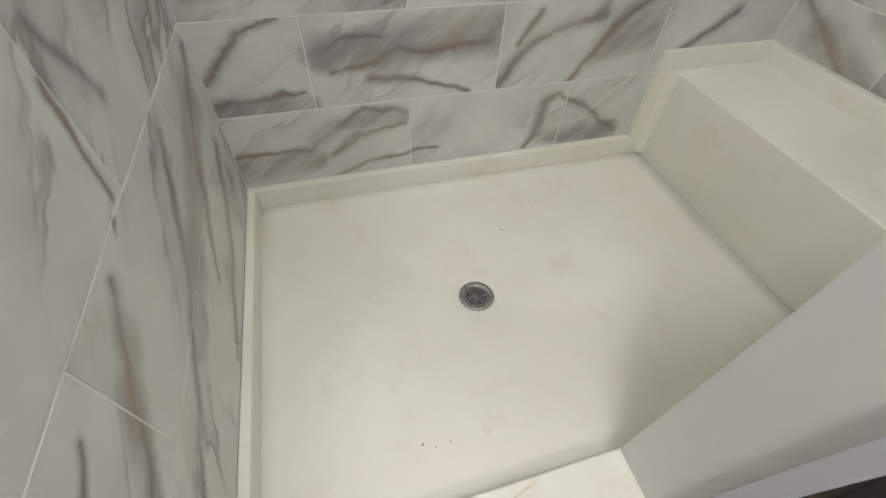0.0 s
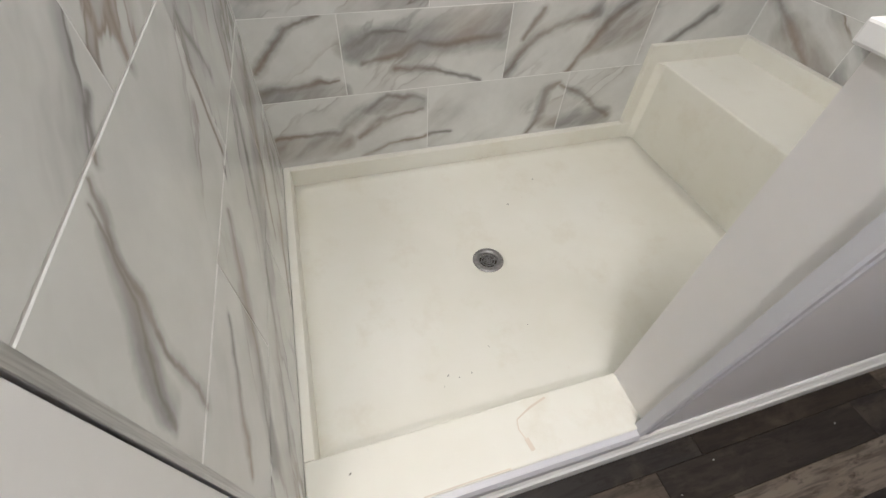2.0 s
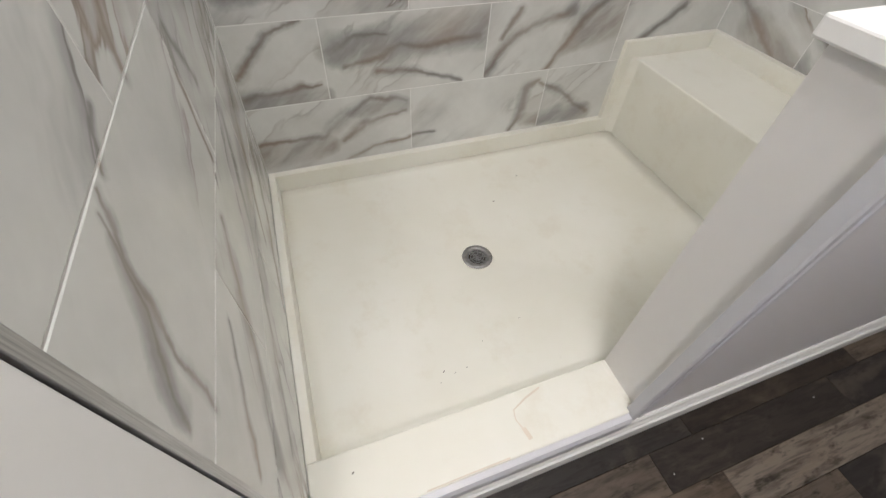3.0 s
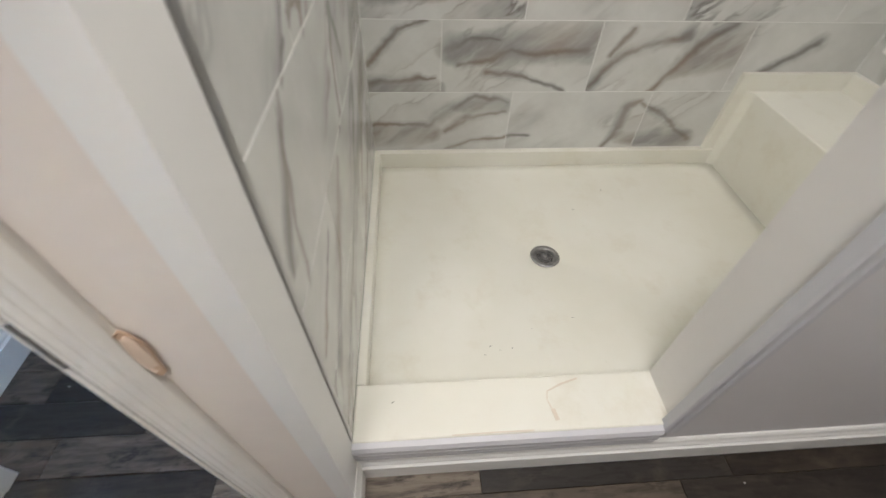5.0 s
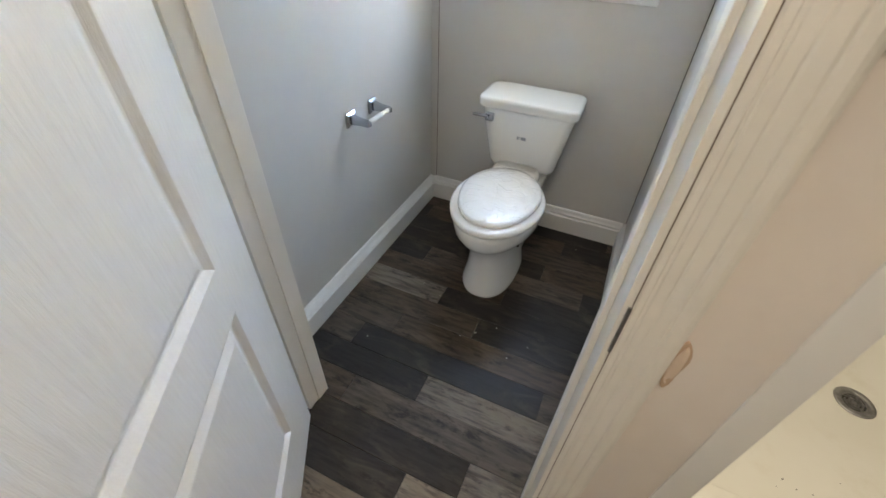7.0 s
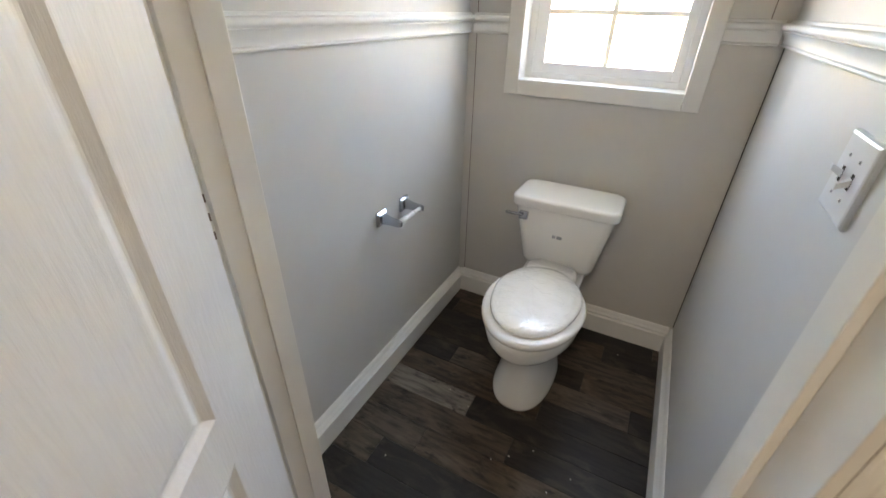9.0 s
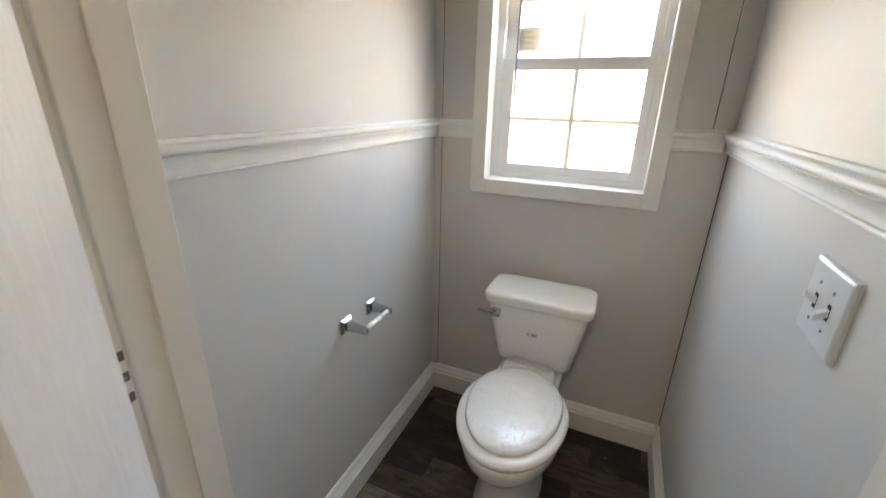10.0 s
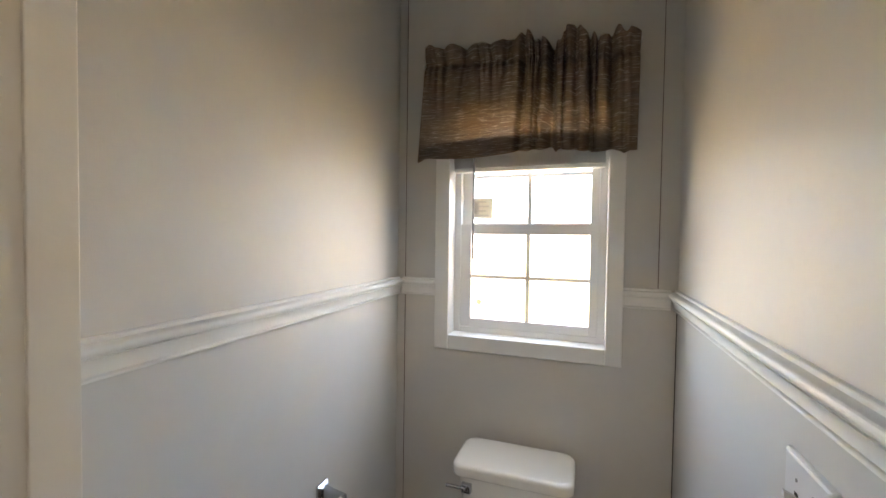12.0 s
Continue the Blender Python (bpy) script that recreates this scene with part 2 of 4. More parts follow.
M_WALL = painted("wall_vinyl", (0.60, 0.585, 0.56), 0.50, 0.025, 420, 0.18)
M_TRIM = painted("white_trim", (0.77, 0.765, 0.745), 0.50, 0.025, 160, 0.06)
M_JAMB = painted("jamb_paint", (0.735, 0.71, 0.655), 0.45, 0.04, 200, 0.10)
M_POST = painted("post_paint", (0.745, 0.685, 0.630), 0.48, 0.03, 260, 0.12)
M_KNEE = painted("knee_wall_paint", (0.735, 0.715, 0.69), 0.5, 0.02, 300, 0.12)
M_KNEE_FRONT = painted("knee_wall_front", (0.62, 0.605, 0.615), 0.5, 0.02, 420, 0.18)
M_REED = painted("grey_reeded_trim", (0.56, 0.56, 0.585), 0.38, 0.03, 200, 0.05)
M_CEIL = painted("ceiling_paint", (0.80, 0.79, 0.77), 0.8, 0.02, 120, 0.3)
M_GROUT = painted("grout", (0.72, 0.72, 0.695), 0.85, 0.03, 500, 0.3)
# printed veins (along the wall, height, half width), lower rows of the two walls that the walk passes
MID_WEST = ([
    [(0.014, 0.612, 0.016), (0.081, 0.696, 0.022), (0.140, 0.748, 0.018), (0.234, 0.772, 0.012)], [(0.02, 0.54, 0.035), (0.136, 0.556, 0.022), (0.27, 0.56, 0.010)],
    [(0.315, 0.67, 0.035), (0.40, 0.707, 0.020), (0.52, 0.706, 0.012)], [(0.36, 0.615, 0.022), (0.475, 0.621, 0.020), (0.567, 0.667, 0.024), (0.69, 0.655, 0.030), (0.87, 0.67, 0.024)],
    [(0.473, 0.577, 0.022), (0.57, 0.583, 0.026), (0.664, 0.552, 0.014), (0.80, 0.502, 0.010)]],
    [[(0.02, 0.515, 0.05), (0.28, 0.52, 0.04)], [(0.34, 0.67, 0.07), (0.86, 0.70, 0.10)]])
MID_EAST = ([
    [(0.89, 0.500, 0.034), (0.95, 0.590, 0.030), (1.03, 0.665, 0.026), (1.25, 0.725, 0.034)], [(0.96, 0.65, 0.014), (1.02, 0.745, 0.020)],
    [(1.17, 0.496, 0.020), (1.247, 0.592, 0.034), (1.30, 0.69, 0.050), (1.42, 0.76, 0.030)], [(1.60, 0.56, 0.020), (1.80, 0.70, 0.030)]],
    [[(1.27, 0.60, 0.06), (1.42, 0.70, 0.13)]])
LOW_ROW = ([
    [(0.011, 0.357, 0.014), (0.25, 0.350, 0.022), (0.335, 0.427, 0.034), (0.447, 0.482, 0.024), (0.578, 0.455, 0.016)], [(0.32, 0.32, 0.018), (0.40, 0.385, 0.030), (0.578, 0.41, 0.012)],
    [(0.32, 0.222, 0.012), (0.435, 0.272, 0.016), (0.70, 0.30, 0.010)], [(1.03, 0.212, 0.012), (1.085, 0.29, 0.026), (1.11, 0.43, 0.030), (1.16, 0.465, 0.016)], [(1.17, 0.453, 0.014), (1.31, 0.368, 0.026), (1.46, 0.26, 0.030)]],
    [[(0.02, 0.30, 0.07), (0.26, 0.31, 0.05)], [(0.36, 0.44, 0.03), (0.57, 0.44, 0.04)], [(1.12, 0.28, 0.04), (1.42, 0.26, 0.07)]])
SIDE_VEINS = [
    [(0.195, 1.045, 0.008), (0.149, 0.992, 0.009), (0.130, 0.925, 0.012), (0.105, 0.840, 0.011), (0.085, 0.770, 0.014)], [(0.165, 1.03, 0.007), (0.115, 0.93, 0.010), (0.04, 0.84, 0.010)],
    [(0.27, 1.075, 0.010), (0.22, 1.04, 0.008)], [(0.66, 1.00, 0.014), (0.72, 0.88, 0.022)], [(0.614, 0.95, 0.016), (0.585, 0.79, 0.010)], [(0.44, 1.12, 0.020), (0.39, 1.045, 0.016)],
    [(0.455, 0.741, 0.020), (0.30, 0.600, 0.016), (0.107, 0.497, 0.018)], [(0.249, 0.718, 0.012), (0.05, 0.60, 0.012)], [(0.83, 0.73, 0.026), (0.66, 0.56, 0.024), (0.37, 0.427, 0.018), (0.14, 0.35, 0.016)],
    [(1.15, 0.50, 0.030), (0.90, 0.34, 0.024), (0.58, 0.246, 0.014)], [(1.22, 0.74, 0.030), (0.98, 0.60, 0.030), (0.72, 0.40, 0.018)]]
SIDE_WASHES = [[(0.15, 1.00, 0.02), (0.06, 0.86, 0.03)], [(0.40, 0.68, 0.04), (0.10, 0.47, 0.04)], [(1.1, 0.65, 0.08), (0.5, 0.45, 0.04)]]
BACK = (False, (0, 38, 0), (0.42, 1.0, 2.1), 31.0)
M_MARBLE = {"low": marble("marble_low_row", *BACK, *LOW_ROW, 9.0), "west": marble("marble_mid_row_west", *BACK, *MID_WEST, 9.0), "east": marble("marble_mid_row_east", *BACK, *MID_EAST, 9.0),
            "high": marble("marble_upper_rows", *BACK, [[(0.05, 0.85, 0.02), (0.30, 0.88, 0.03)]], [[(0.05, 0.86, 0.05), (0.30, 0.88, 0.05)]], 0.0)}
M_MARBLE_SIDE = marble("marble_tile_side", True, (-38, 0, 0), (1.0, 0.42, 2.1), 47.0, SIDE_VEINS, SIDE_WASHES, 0.0)
M_PAN = pan_material()
M_PLANKS = {
    "d": plank_material("dark_plank", [(0.020, 0.017, 0.015), (0.030, 0.026, 0.023), (0.034, 0.026, 0.019)], 0.22),
    "m": plank_material("brown_plank", [(0.080, 0.062, 0.046), (0.100, 0.079, 0.060), (0.075, 0.052, 0.034)], 0.5),
    "p": plank_material("pale_plank", [(0.165, 0.137, 0.106), (0.20, 0.168, 0.132)], 0.6)}
M_CHINA = painted("glazed_china", (0.80, 0.795, 0.765), 0.10, 0.012, 20, 0.02)
M_SEAT = painted("seat_plastic", (0.80, 0.79, 0.755), 0.25, 0.012, 60, 0.03)
M_WRAP = wrap_material()
M_DOOR = door_material()
M_FABRIC = fabric_material()
M_VINYL_WHITE = painted("window_vinyl", (0.80, 0.80, 0.79), 0.35, 0.015, 120, 0.04)
M_BLIND = painted("blind_vinyl", (0.74, 0.74, 0.75), 0.5, 0.02, 120, 0.04)
M_GRILLE = backlit(painted("grille_vinyl", (0.80, 0.79, 0.75), 0.4, 0.015, 120, 0.04), (0.75, 0.72, 0.63), 0.16)
M_PLASTIC = painted("switch_plastic", (0.655, 0.65, 0.655), 0.30, 0.015, 120, 0.03)
M_GROUND = painted("dry_ground", (0.64, 0.46, 0.19), 0.9, 0.08, 3, 0.3)
M_STICKER = backlit(painted("sticker_paper", (0.70, 0.68, 0.60), 0.6, 0.06, 200, 0.1), (0.70, 0.67, 0.58), 0.40)
M_PRINT = backlit(painted("faded_print", (0.52, 0.50, 0.45), 0.6, 0.04), (0.62, 0.60, 0.53), 0.40)
M_INK = painted("grey_print", (0.28, 0.29, 0.31), 0.6, 0.02)
M_DARK = painted("dark_gap", (0.035, 0.028, 0.022), 0.9, 0.1)
M_SLOT = painted("mortise_wood", (0.16, 0.12, 0.095), 0.85, 0.1)
M_WORN = painted("scraped_filler", (0.65, 0.53, 0.42), 0.8, 0.10, 90, 0.4)
M_RAW = painted("bare_wood_tear", (0.50, 0.365, 0.255), 0.8, 0.12, 90, 0.5)
M_STAIN = painted("rust_stain", (0.70, 0.63, 0.52), 0.6, 0.10, 90, 0.3)
M_CHIP = painted("pale_chip", (0.62, 0.58, 0.50), 0.8, 0.1)
M_DIRT = painted("dark_speck", (0.07, 0.06, 0.05), 0.9, 0.1)
M_CHROME, _nt, _p = material("chrome", 0.12, 1.0)
_p.inputs["Base Color"].default_value = (0.50, 0.51, 0.53, 1)
_v = coords(_nt, world_space=True)
_nt.links.new(ramp(_nt, noise_tex(_nt, _v, 40, 4), [(0.3, (0.08,)), (0.7, (0.20,))]), _p.inputs["Roughness"])
M_ALU, _nt, _p = material("brushed_aluminium", 0.36, 1.0)
_v = coords(_nt, scale=(60, 60, 2), world_space=True)
_nt.links.new(ramp(_nt, noise_tex(_nt, _v, 8, 4), [(0.3, (0.33, 0.33, 0.34)), (0.7, (0.50, 0.50, 0.51))]), _p.inputs["Base Color"])
M_DRAIN, _nt, _p = material("satin_steel", 0.48, 1.0)
_v = coords(_nt, world_space=True)
_nt.links.new(ramp(_nt, noise_tex(_nt, _v, 90, 4), [(0.3, (0.24, 0.235, 0.23)), (0.7, (0.38, 0.375, 0.37))]), _p.inputs["Base Color"])
M_GLASS, _nt, _p = material("window_glass", 0.0)
_p.inputs["Transmission Weight"].default_value, _p.inputs["IOR"].default_value = 1.0, 1.45
# faint glow for the diffusers of the added lamps
M_LIGHT, _nt, _p = material("lamp_diffuser", 0.4)
_p.inputs["Base Color"].default_value = (0.9, 0.88, 0.82, 1)
_p.inputs["Emission Color"].default_value, _p.inputs["Emission Strength"].default_value = (1.0, 0.86, 0.66, 1), 0.1


# ---- building helpers ----
def box(bm, x0, x1, y0, y1, z0, z1, bevel=0.0, seg=2):
    r = bmesh.ops.create_cube(bm, size=1, matrix=Matrix.Translation(((x0 + x1) / 2, (y0 + y1) / 2, (z0 + z1) / 2)) @ Matrix.Diagonal((x1 - x0, y1 - y0, z1 - z0, 1)))
    if bevel:
        edges = list({e for v in r["verts"] for e in v.link_edges})
        bmesh.ops.bevel(bm, geom=edges, offset=bevel, segments=seg, affect="EDGES", profile=0.5)


def boxes(*many, bevel=0.0):
    bm = bmesh.new()
    for b in many:
        box(bm, *b, bevel=bevel)
    return bm


def to_mesh(name, bm, mat, smooth=False):
    me = bpy.data.meshes.new(name)
    bmesh.ops.recalc_face_normals(bm, faces=bm.faces)
    for f in bm.faces:
        f.smooth = smooth
    bm.to_mesh(me)
    bm.free()
    me.materials.append(mat)
    return me


def thing(name, label, category, kind="", group="", bm=None, mat=None, at=(0, 0, 0), smooth=False):
    ob = new(name, to_mesh(name, bm, mat, smooth) if bm else None)
    ob.location = at
    return tagged(ob, label, category, group, kind)


def part(name, bm, mat, parent, label="", smooth=False):
    ob = new(name, to_mesh(name, bm, mat, smooth))
    ob.parent = parent
    ob.matrix_parent_inverse = Matrix.Translation(-(parent.matrix_basis.translation + (parent.parent.matrix_basis.translation if parent.parent else Vector())))
    return tagged(ob, label)


def loft(bm, rings, cap=True):
    """Joins closed rings of equally many points."""
    vs = [[bm.verts.new(p) for p in ring] for ring in rings]
    n = len(vs[0])
    for a, b in zip(vs, vs[1:]):
        for i in range(n):
            bm.faces.new((a[i], a[(i + 1) % n], b[(i + 1) % n], b[i]))
    if cap:
        bm.faces.new(vs[0][::-1])
        bm.faces.new(vs[-1])


def egg(x, front, back, half, z, n=40, power=2.0):
    """An oval ring: pointed ahead (low y), blunter behind."""
    mid = front + (back - front) * 0.56
    ring = []
    for i in range(n):
        a = 2 * math.pi * i / n
        s, c = math.sin(a), math.cos(a)
        e = 2 / power
        sx = math.copysign(abs(s) ** e, s)
        cy = math.copysign(abs(c) ** e, c)
        ring.append((x + half * sx, mid - (mid - front) * cy if cy > 0 else mid - (back - mid) * cy, z))
    return ring


def rounded(x0, x1, y0, y1, z, r, n=5):
    ring = []
    for cx, cy, a0 in ((x1 - r, y1 - r, 0), (x0 + r, y1 - r, 90), (x0 + r, y0 + r, 180), (x1 - r, y0 + r, 270)):
        for k in range(n + 1):
            a = radians(a0 + 90 * k / n)
            ring.append((cx + r * math.cos(a), cy + r * math.sin(a), z))
    return ring


def moulding(bm, profile, start, end, out):
    """Runs a profile of (depth, height) points from start to end; out is the way it stands off its wall."""
    start, end, out = Vector(start), Vector(end), Vector(out)
    up = Vector((0, 0, 1))
    loft(bm, [[p + out * d + up * h for d, h in profile] for p in (start, end)])


def upright(bm, profile, foot, top, along, out):
    """Runs a profile of (width, depth) points up a wall."""
    foot, along, out = Vector(foot), Vector(along), Vector(out)
    loft(bm, [[Vector((foot.x, foot.y, z)) + along * w + out * d for w, d in profile] for z in (foot.z, top)])


def disc(bm, centre, r, depth, axis="z", seg=24, r2=None):
    turn = {"z": Matrix(), "y": Matrix.Rotation(math.pi / 2, 4, "X"), "x": Matrix.Rotation(math.pi / 2, 4, "Y")}[axis]
    bmesh.ops.create_cone(bm, cap_ends=True, segments=seg, radius1=r, radius2=r if r2 is None else r2, depth=depth, matrix=Matrix.Translation(centre) @ turn)


# ---- floor, walls, ceiling ----
H = 2.60
floor = thing("floor", "dark wood-look vinyl plank floor through bathroom and toilet room", "floor", "structure", bm=boxes((-2.1, 2.75, -2.4, 1.55, -0.10, -0.004)), mat=M_DARK)
thing("ceiling", "plain white painted ceiling", "ceiling", "structure", bm=boxes((-2.1, 2.75, -2.4, 1.55, H, H + 0.1)), mat=M_CEIL)

wall_north = thing("wall_north", "grey vinyl-covered outer wall round the toilet room window", "wall", "structure",
                   bm=boxes((-2.0, -0.952, 1.335, 1.49, 0, H), (-0.328, -0.012, 1.335, 1.49, 0, H), (-0.952, -0.328, 1.335, 1.49, 0, 1.09), (-0.952, -0.328, 1.335, 1.49, 2.04, H)), mat=M_WALL)
wall_shower_north = thing("wall_shower_north", "shower back wall clad in marble-look tile", "wall", "structure", bm=boxes((-0.012, 2.2, 1.2612, 1.49, 0, H)), mat=M_GROUT)
wall_shower_east = thing("wall_shower_east", "shower end wall clad in marble-look tile", "wall", "structure", bm=boxes((2.0512, 2.2, 0.0, 1.2612, 0, H)), mat=M_GROUT)
wall_partition = thing("wall_partition", "wall between toilet room and tiled shower", "wall", "structure",
                       bm=boxes((-0.112, -0.010, 0.02, 1.335, 0, H)), mat=M_WALL)
part("tile_backing", boxes((-0.0098, -0.0012, 0.0208, 1.2610, 0.2, H)), M_GROUT, wall_partition)
thing("wall_west", "grey vinyl-covered wall of the toilet room", "wall", "structure", bm=boxes((-1.27, -1.17, 0.04, 1.335, 0, H)), mat=M_WALL)
thing("wall_door", "wall with the toilet room's door opening", "wall", "structure",
      bm=boxes((-2.0, -0.99, -0.085, 0.04, 0, H), (-0.205, -0.045, -0.085, 0.02, 0, H), (-0.99, -0.205, -0.085, 0.04, 2.10, H)), mat=M_POST)
thing("wall_post", "white painted end of the partition beside the shower", "wall", "structure", bm=boxes((-0.045, 0.0, -0.0885, 0.004, 0, H), bevel=0.0012), mat=M_TRIM)
thing("wall_south", "plain wall closing the bathroom", "wall", "structure", bm=boxes((-2.1, 2.75, -2.5, -2.4, 0, H)), mat=M_WALL)
thing("wall_far_west", "plain wall closing the bathroom", "wall", "structure", bm=boxes((-2.1, -2.0, -2.4, 1.49, 0, H)), mat=M_WALL)
thing("wall_far_east", "plain wall closing the bathroom", "wall", "structure", bm=boxes((2.65, 2.75, -2.4, 1.49, 0, H)), mat=M_WALL)
thing("wall_corner_east", "plain wall beside the shower", "wall", "structure", bm=boxes((2.2, 2.65, 0.0, 0.12, 0, H)), mat=M_WALL)
ground = thing("ground", "pale dry ground outside the window", "ground", "structure", bm=boxes((-900, 900, -900, 900, -1.1, -0.9)), mat=M_GROUND)

# ---- shower pan: floor, rim, seat and curb cast in one ----
shower_pan = thing("shower_pan", "cream cast shower pan with a built-in corner bench and low curb", "shower pan")


def pan_floor():
    """The floor dishes gently towards the drain's round hole."""
    bm = bmesh.new()
    n, steps = 96, 14
    x0, x1, y0, y1 = 0.012, 1.632, 0.148, 1.245
    rings = []
    for k in range(steps + 1):
        f = (k / steps) ** 1.3
        ring = []
        for i in range(n):
            a = 2 * math.pi * (i + 0.5) / n
            c, q = math.cos(a), math.sin(a)
            far = min(((x1 if c > 0 else x0) - DRAIN[0]) / c, ((y1 if q > 0 else y0) - DRAIN[1]) / q)
            r = 0.045 + (far - 0.045) * f
            ring.append((DRAIN[0] + r * c, DRAIN[1] + r * q, DRAIN[2] + (PAN_Z - DRAIN[2]) * f ** 0.85))
        rings.append(ring)
    rings.insert(0, [(x, y, z - 0.03) for x, y, z in rings[0]])
    rings.append([(x, y, 0.03) for x, y, z in rings[-1]])
    loft(bm, rings, cap=False)
    return bm


part("pan_floor", pan_floor(), M_PAN, shower_pan, smooth=True)
part("curb", boxes((0.0, 0.815, 0.004, 0.152, 0.09, 0.226), (0.810, 2.05, 0.020, 0.1525, 0.09, 0.224), bevel=0.004), M_PAN, shower_pan)
part("rim", boxes((0.0, 0.026, 0.152, 1.262, 0.10, 0.226), bevel=0.003), M_PAN, shower_pan)
part("rim", boxes((0.026, 1.60, 1.233, 1.262, 0.10, 0.226), bevel=0.003), M_PAN, shower_pan)
bench = bmesh.new()
box(bench, 1.622, 2.03, 0.152, 1.238, 0.10, 0.512, bevel=0.006, seg=3)
part("bench", bench, M_PAN, shower_pan)
part("bench_rim", boxes((1.548, 2.056, 1.238, 1.264, 0.10, 0.584), bevel=0.003), M_PAN, shower_pan)
part("bench_rim", boxes((2.026, 2.056, 0.152, 1.238, 0.20, 0.584), bevel=0.003), M_PAN, shower_pan)
fillet = bmesh.new()
upright(fillet, [(0, 0), (0.026, 0), (0.020, 0.006), (0.008, 0.020), (0, 0.030)], (1.622, 1.239, 0.15), 0.51, (-1, 0, 0), (0, -1, 0))
part("cove", fillet, M_PAN, shower_pan)

# drain
drain = thing("shower_drain", "round steel drain grate set in the shower pan", "drain", at=DRAIN)
ring = bmesh.new()
N = 40
loft(ring, [[(DRAIN[0] + r * math.cos(2 * math.pi * i / N), DRAIN[1] + r * math.sin(2 * math.pi * i / N), DRAIN[2] + z) for i in range(N)]
            for r, z in ((0.058, -0.004), (0.058, 0.003), (0.055, 0.006), (0.040, 0.005), (0.037, 0.001), (0.037, -0.006))], cap=False)
part("flange", ring, M_DRAIN, drain, smooth=True)
well = bmesh.new()
disc(well, (DRAIN[0], DRAIN[1], DRAIN[2] - 0.022), 0.038, 0.004)
part("well", well, M_DARK, drain)
grate = bmesh.new()
for r0, r1 in ((0.0005, 0.0065), (0.0125, 0.0165), (0.0225, 0.0265), (0.0325, 0.038)):
    loft(grate, [[(DRAIN[0] + r * math.cos(2 * math.pi * i / N), DRAIN[1] + r * math.sin(2 * math.pi * i / N), DRAIN[2] + z) for i in range(N)]
                 for r, z in ((r0, -0.003), (r0, 0.0012), (r1, 0.0012), (r1, -0.003))], cap=False)
for k in range(12):
    a = 2 * math.pi * k / 12 + (0.15 if k % 2 else 0)
    spoke = Matrix.Translation(DRAIN) @ Matrix.Rotation(a, 4, "Z") @ Matrix.Translation((0.010 if k % 2 else 0.0275, 0, -0.0011)) @ Matrix.Diagonal((0.014 if k % 2 else 0.020, 0.0045, 0.004, 1))
    bmesh.ops.create_cube(grate, size=1, matrix=spoke)
part("grate", grate, M_DRAIN, drain)

# ---- knee wall ----
LEAN_X = 0.034  # the wall's end stands out of plumb


def knee_core():
    bm = bmesh.new()
    end = lambda z: 0.826 - LEAN_X * (z - 0.226) / 0.87
    loft(bm, [[(end(z), 0.012, z), (2.2, 0.012, z), (2.2, 0.150, z), (end(z), 0.150, z)] for z in (0.0, 0.5, 1.095)])
    return bm


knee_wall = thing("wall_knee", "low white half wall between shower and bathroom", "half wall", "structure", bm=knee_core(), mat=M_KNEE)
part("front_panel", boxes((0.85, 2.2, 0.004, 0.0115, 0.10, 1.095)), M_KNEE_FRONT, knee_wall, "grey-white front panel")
part("cap", boxes((0.776, 2.2, -0.012, 0.168, 1.098, 1.126), bevel=0.004), M_TRIM, knee_wall, "white wooden cap")
corner = bmesh.new()
upright(corner, [(0, 0), (0, 0.012), (0.004, 0.016), (0.016, 0.016), (0.020, 0.011), (0.025, 0.011), (0.029, 0.016), (0.040, 0.016), (0.046, 0.009), (0.054, 0.007), (0.056, 0)],
        (0.802, 0.004, 0.20), 1.096, (1, 0, 0), (0, -1, 0))
box(corner, 0.802, 0.8255, 0.004, 0.016, 0.228, 1.096)
for v in corner.verts:
    v.co.x -= LEAN_X * (v.co.z - 0.226) / 0.87
part("corner_trim", corner, M_REED, knee_wall, "grey reeded corner moulding")

# curb front: reeded nosing above the baseboard
nosing = bmesh.new()
moulding(nosing, [(0, 0.128), (0.010, 0.128), (0.018, 0.140), (0.018, 0.152), (0.014, 0.158), (0.020, 0.166), (0.020, 0.180), (0.015, 0.186), (0.021, 0.194), (0.021, 0.208), (0.014, 0.220), (0, 0.222)],
         (0.0, 0.004, 0), (0.802, 0.004, 0), (0, -1, 0))
thing("trim_curb", "grey-white reeded moulding along the shower curb", "moulding", "structure", bm=nosing, mat=M_REED)
BASE = [(0, 0), (0.015, 0), (0.015, 0.082), (0.011, 0.088), (0.011, 0.094), (0.008, 0.102), (0.006, 0.112), (0.003, 0.118), (0, 0.118)]
TALL = [(0, 0), (0.016, 0), (0.016, 0.090), (0.011, 0.097), (0.013, 0.104), (0.008, 0.114), (0.005, 0.126), (0.002, 0.132), (0, 0.132)]


def baseboard(label, profile, start, end, out, mat=None):
    bm = bmesh.new()
    moulding(bm, profile, start, end, out)
    return thing("baseboard", label, "baseboard", "structure", bm=bm, mat=mat or M_TRIM)


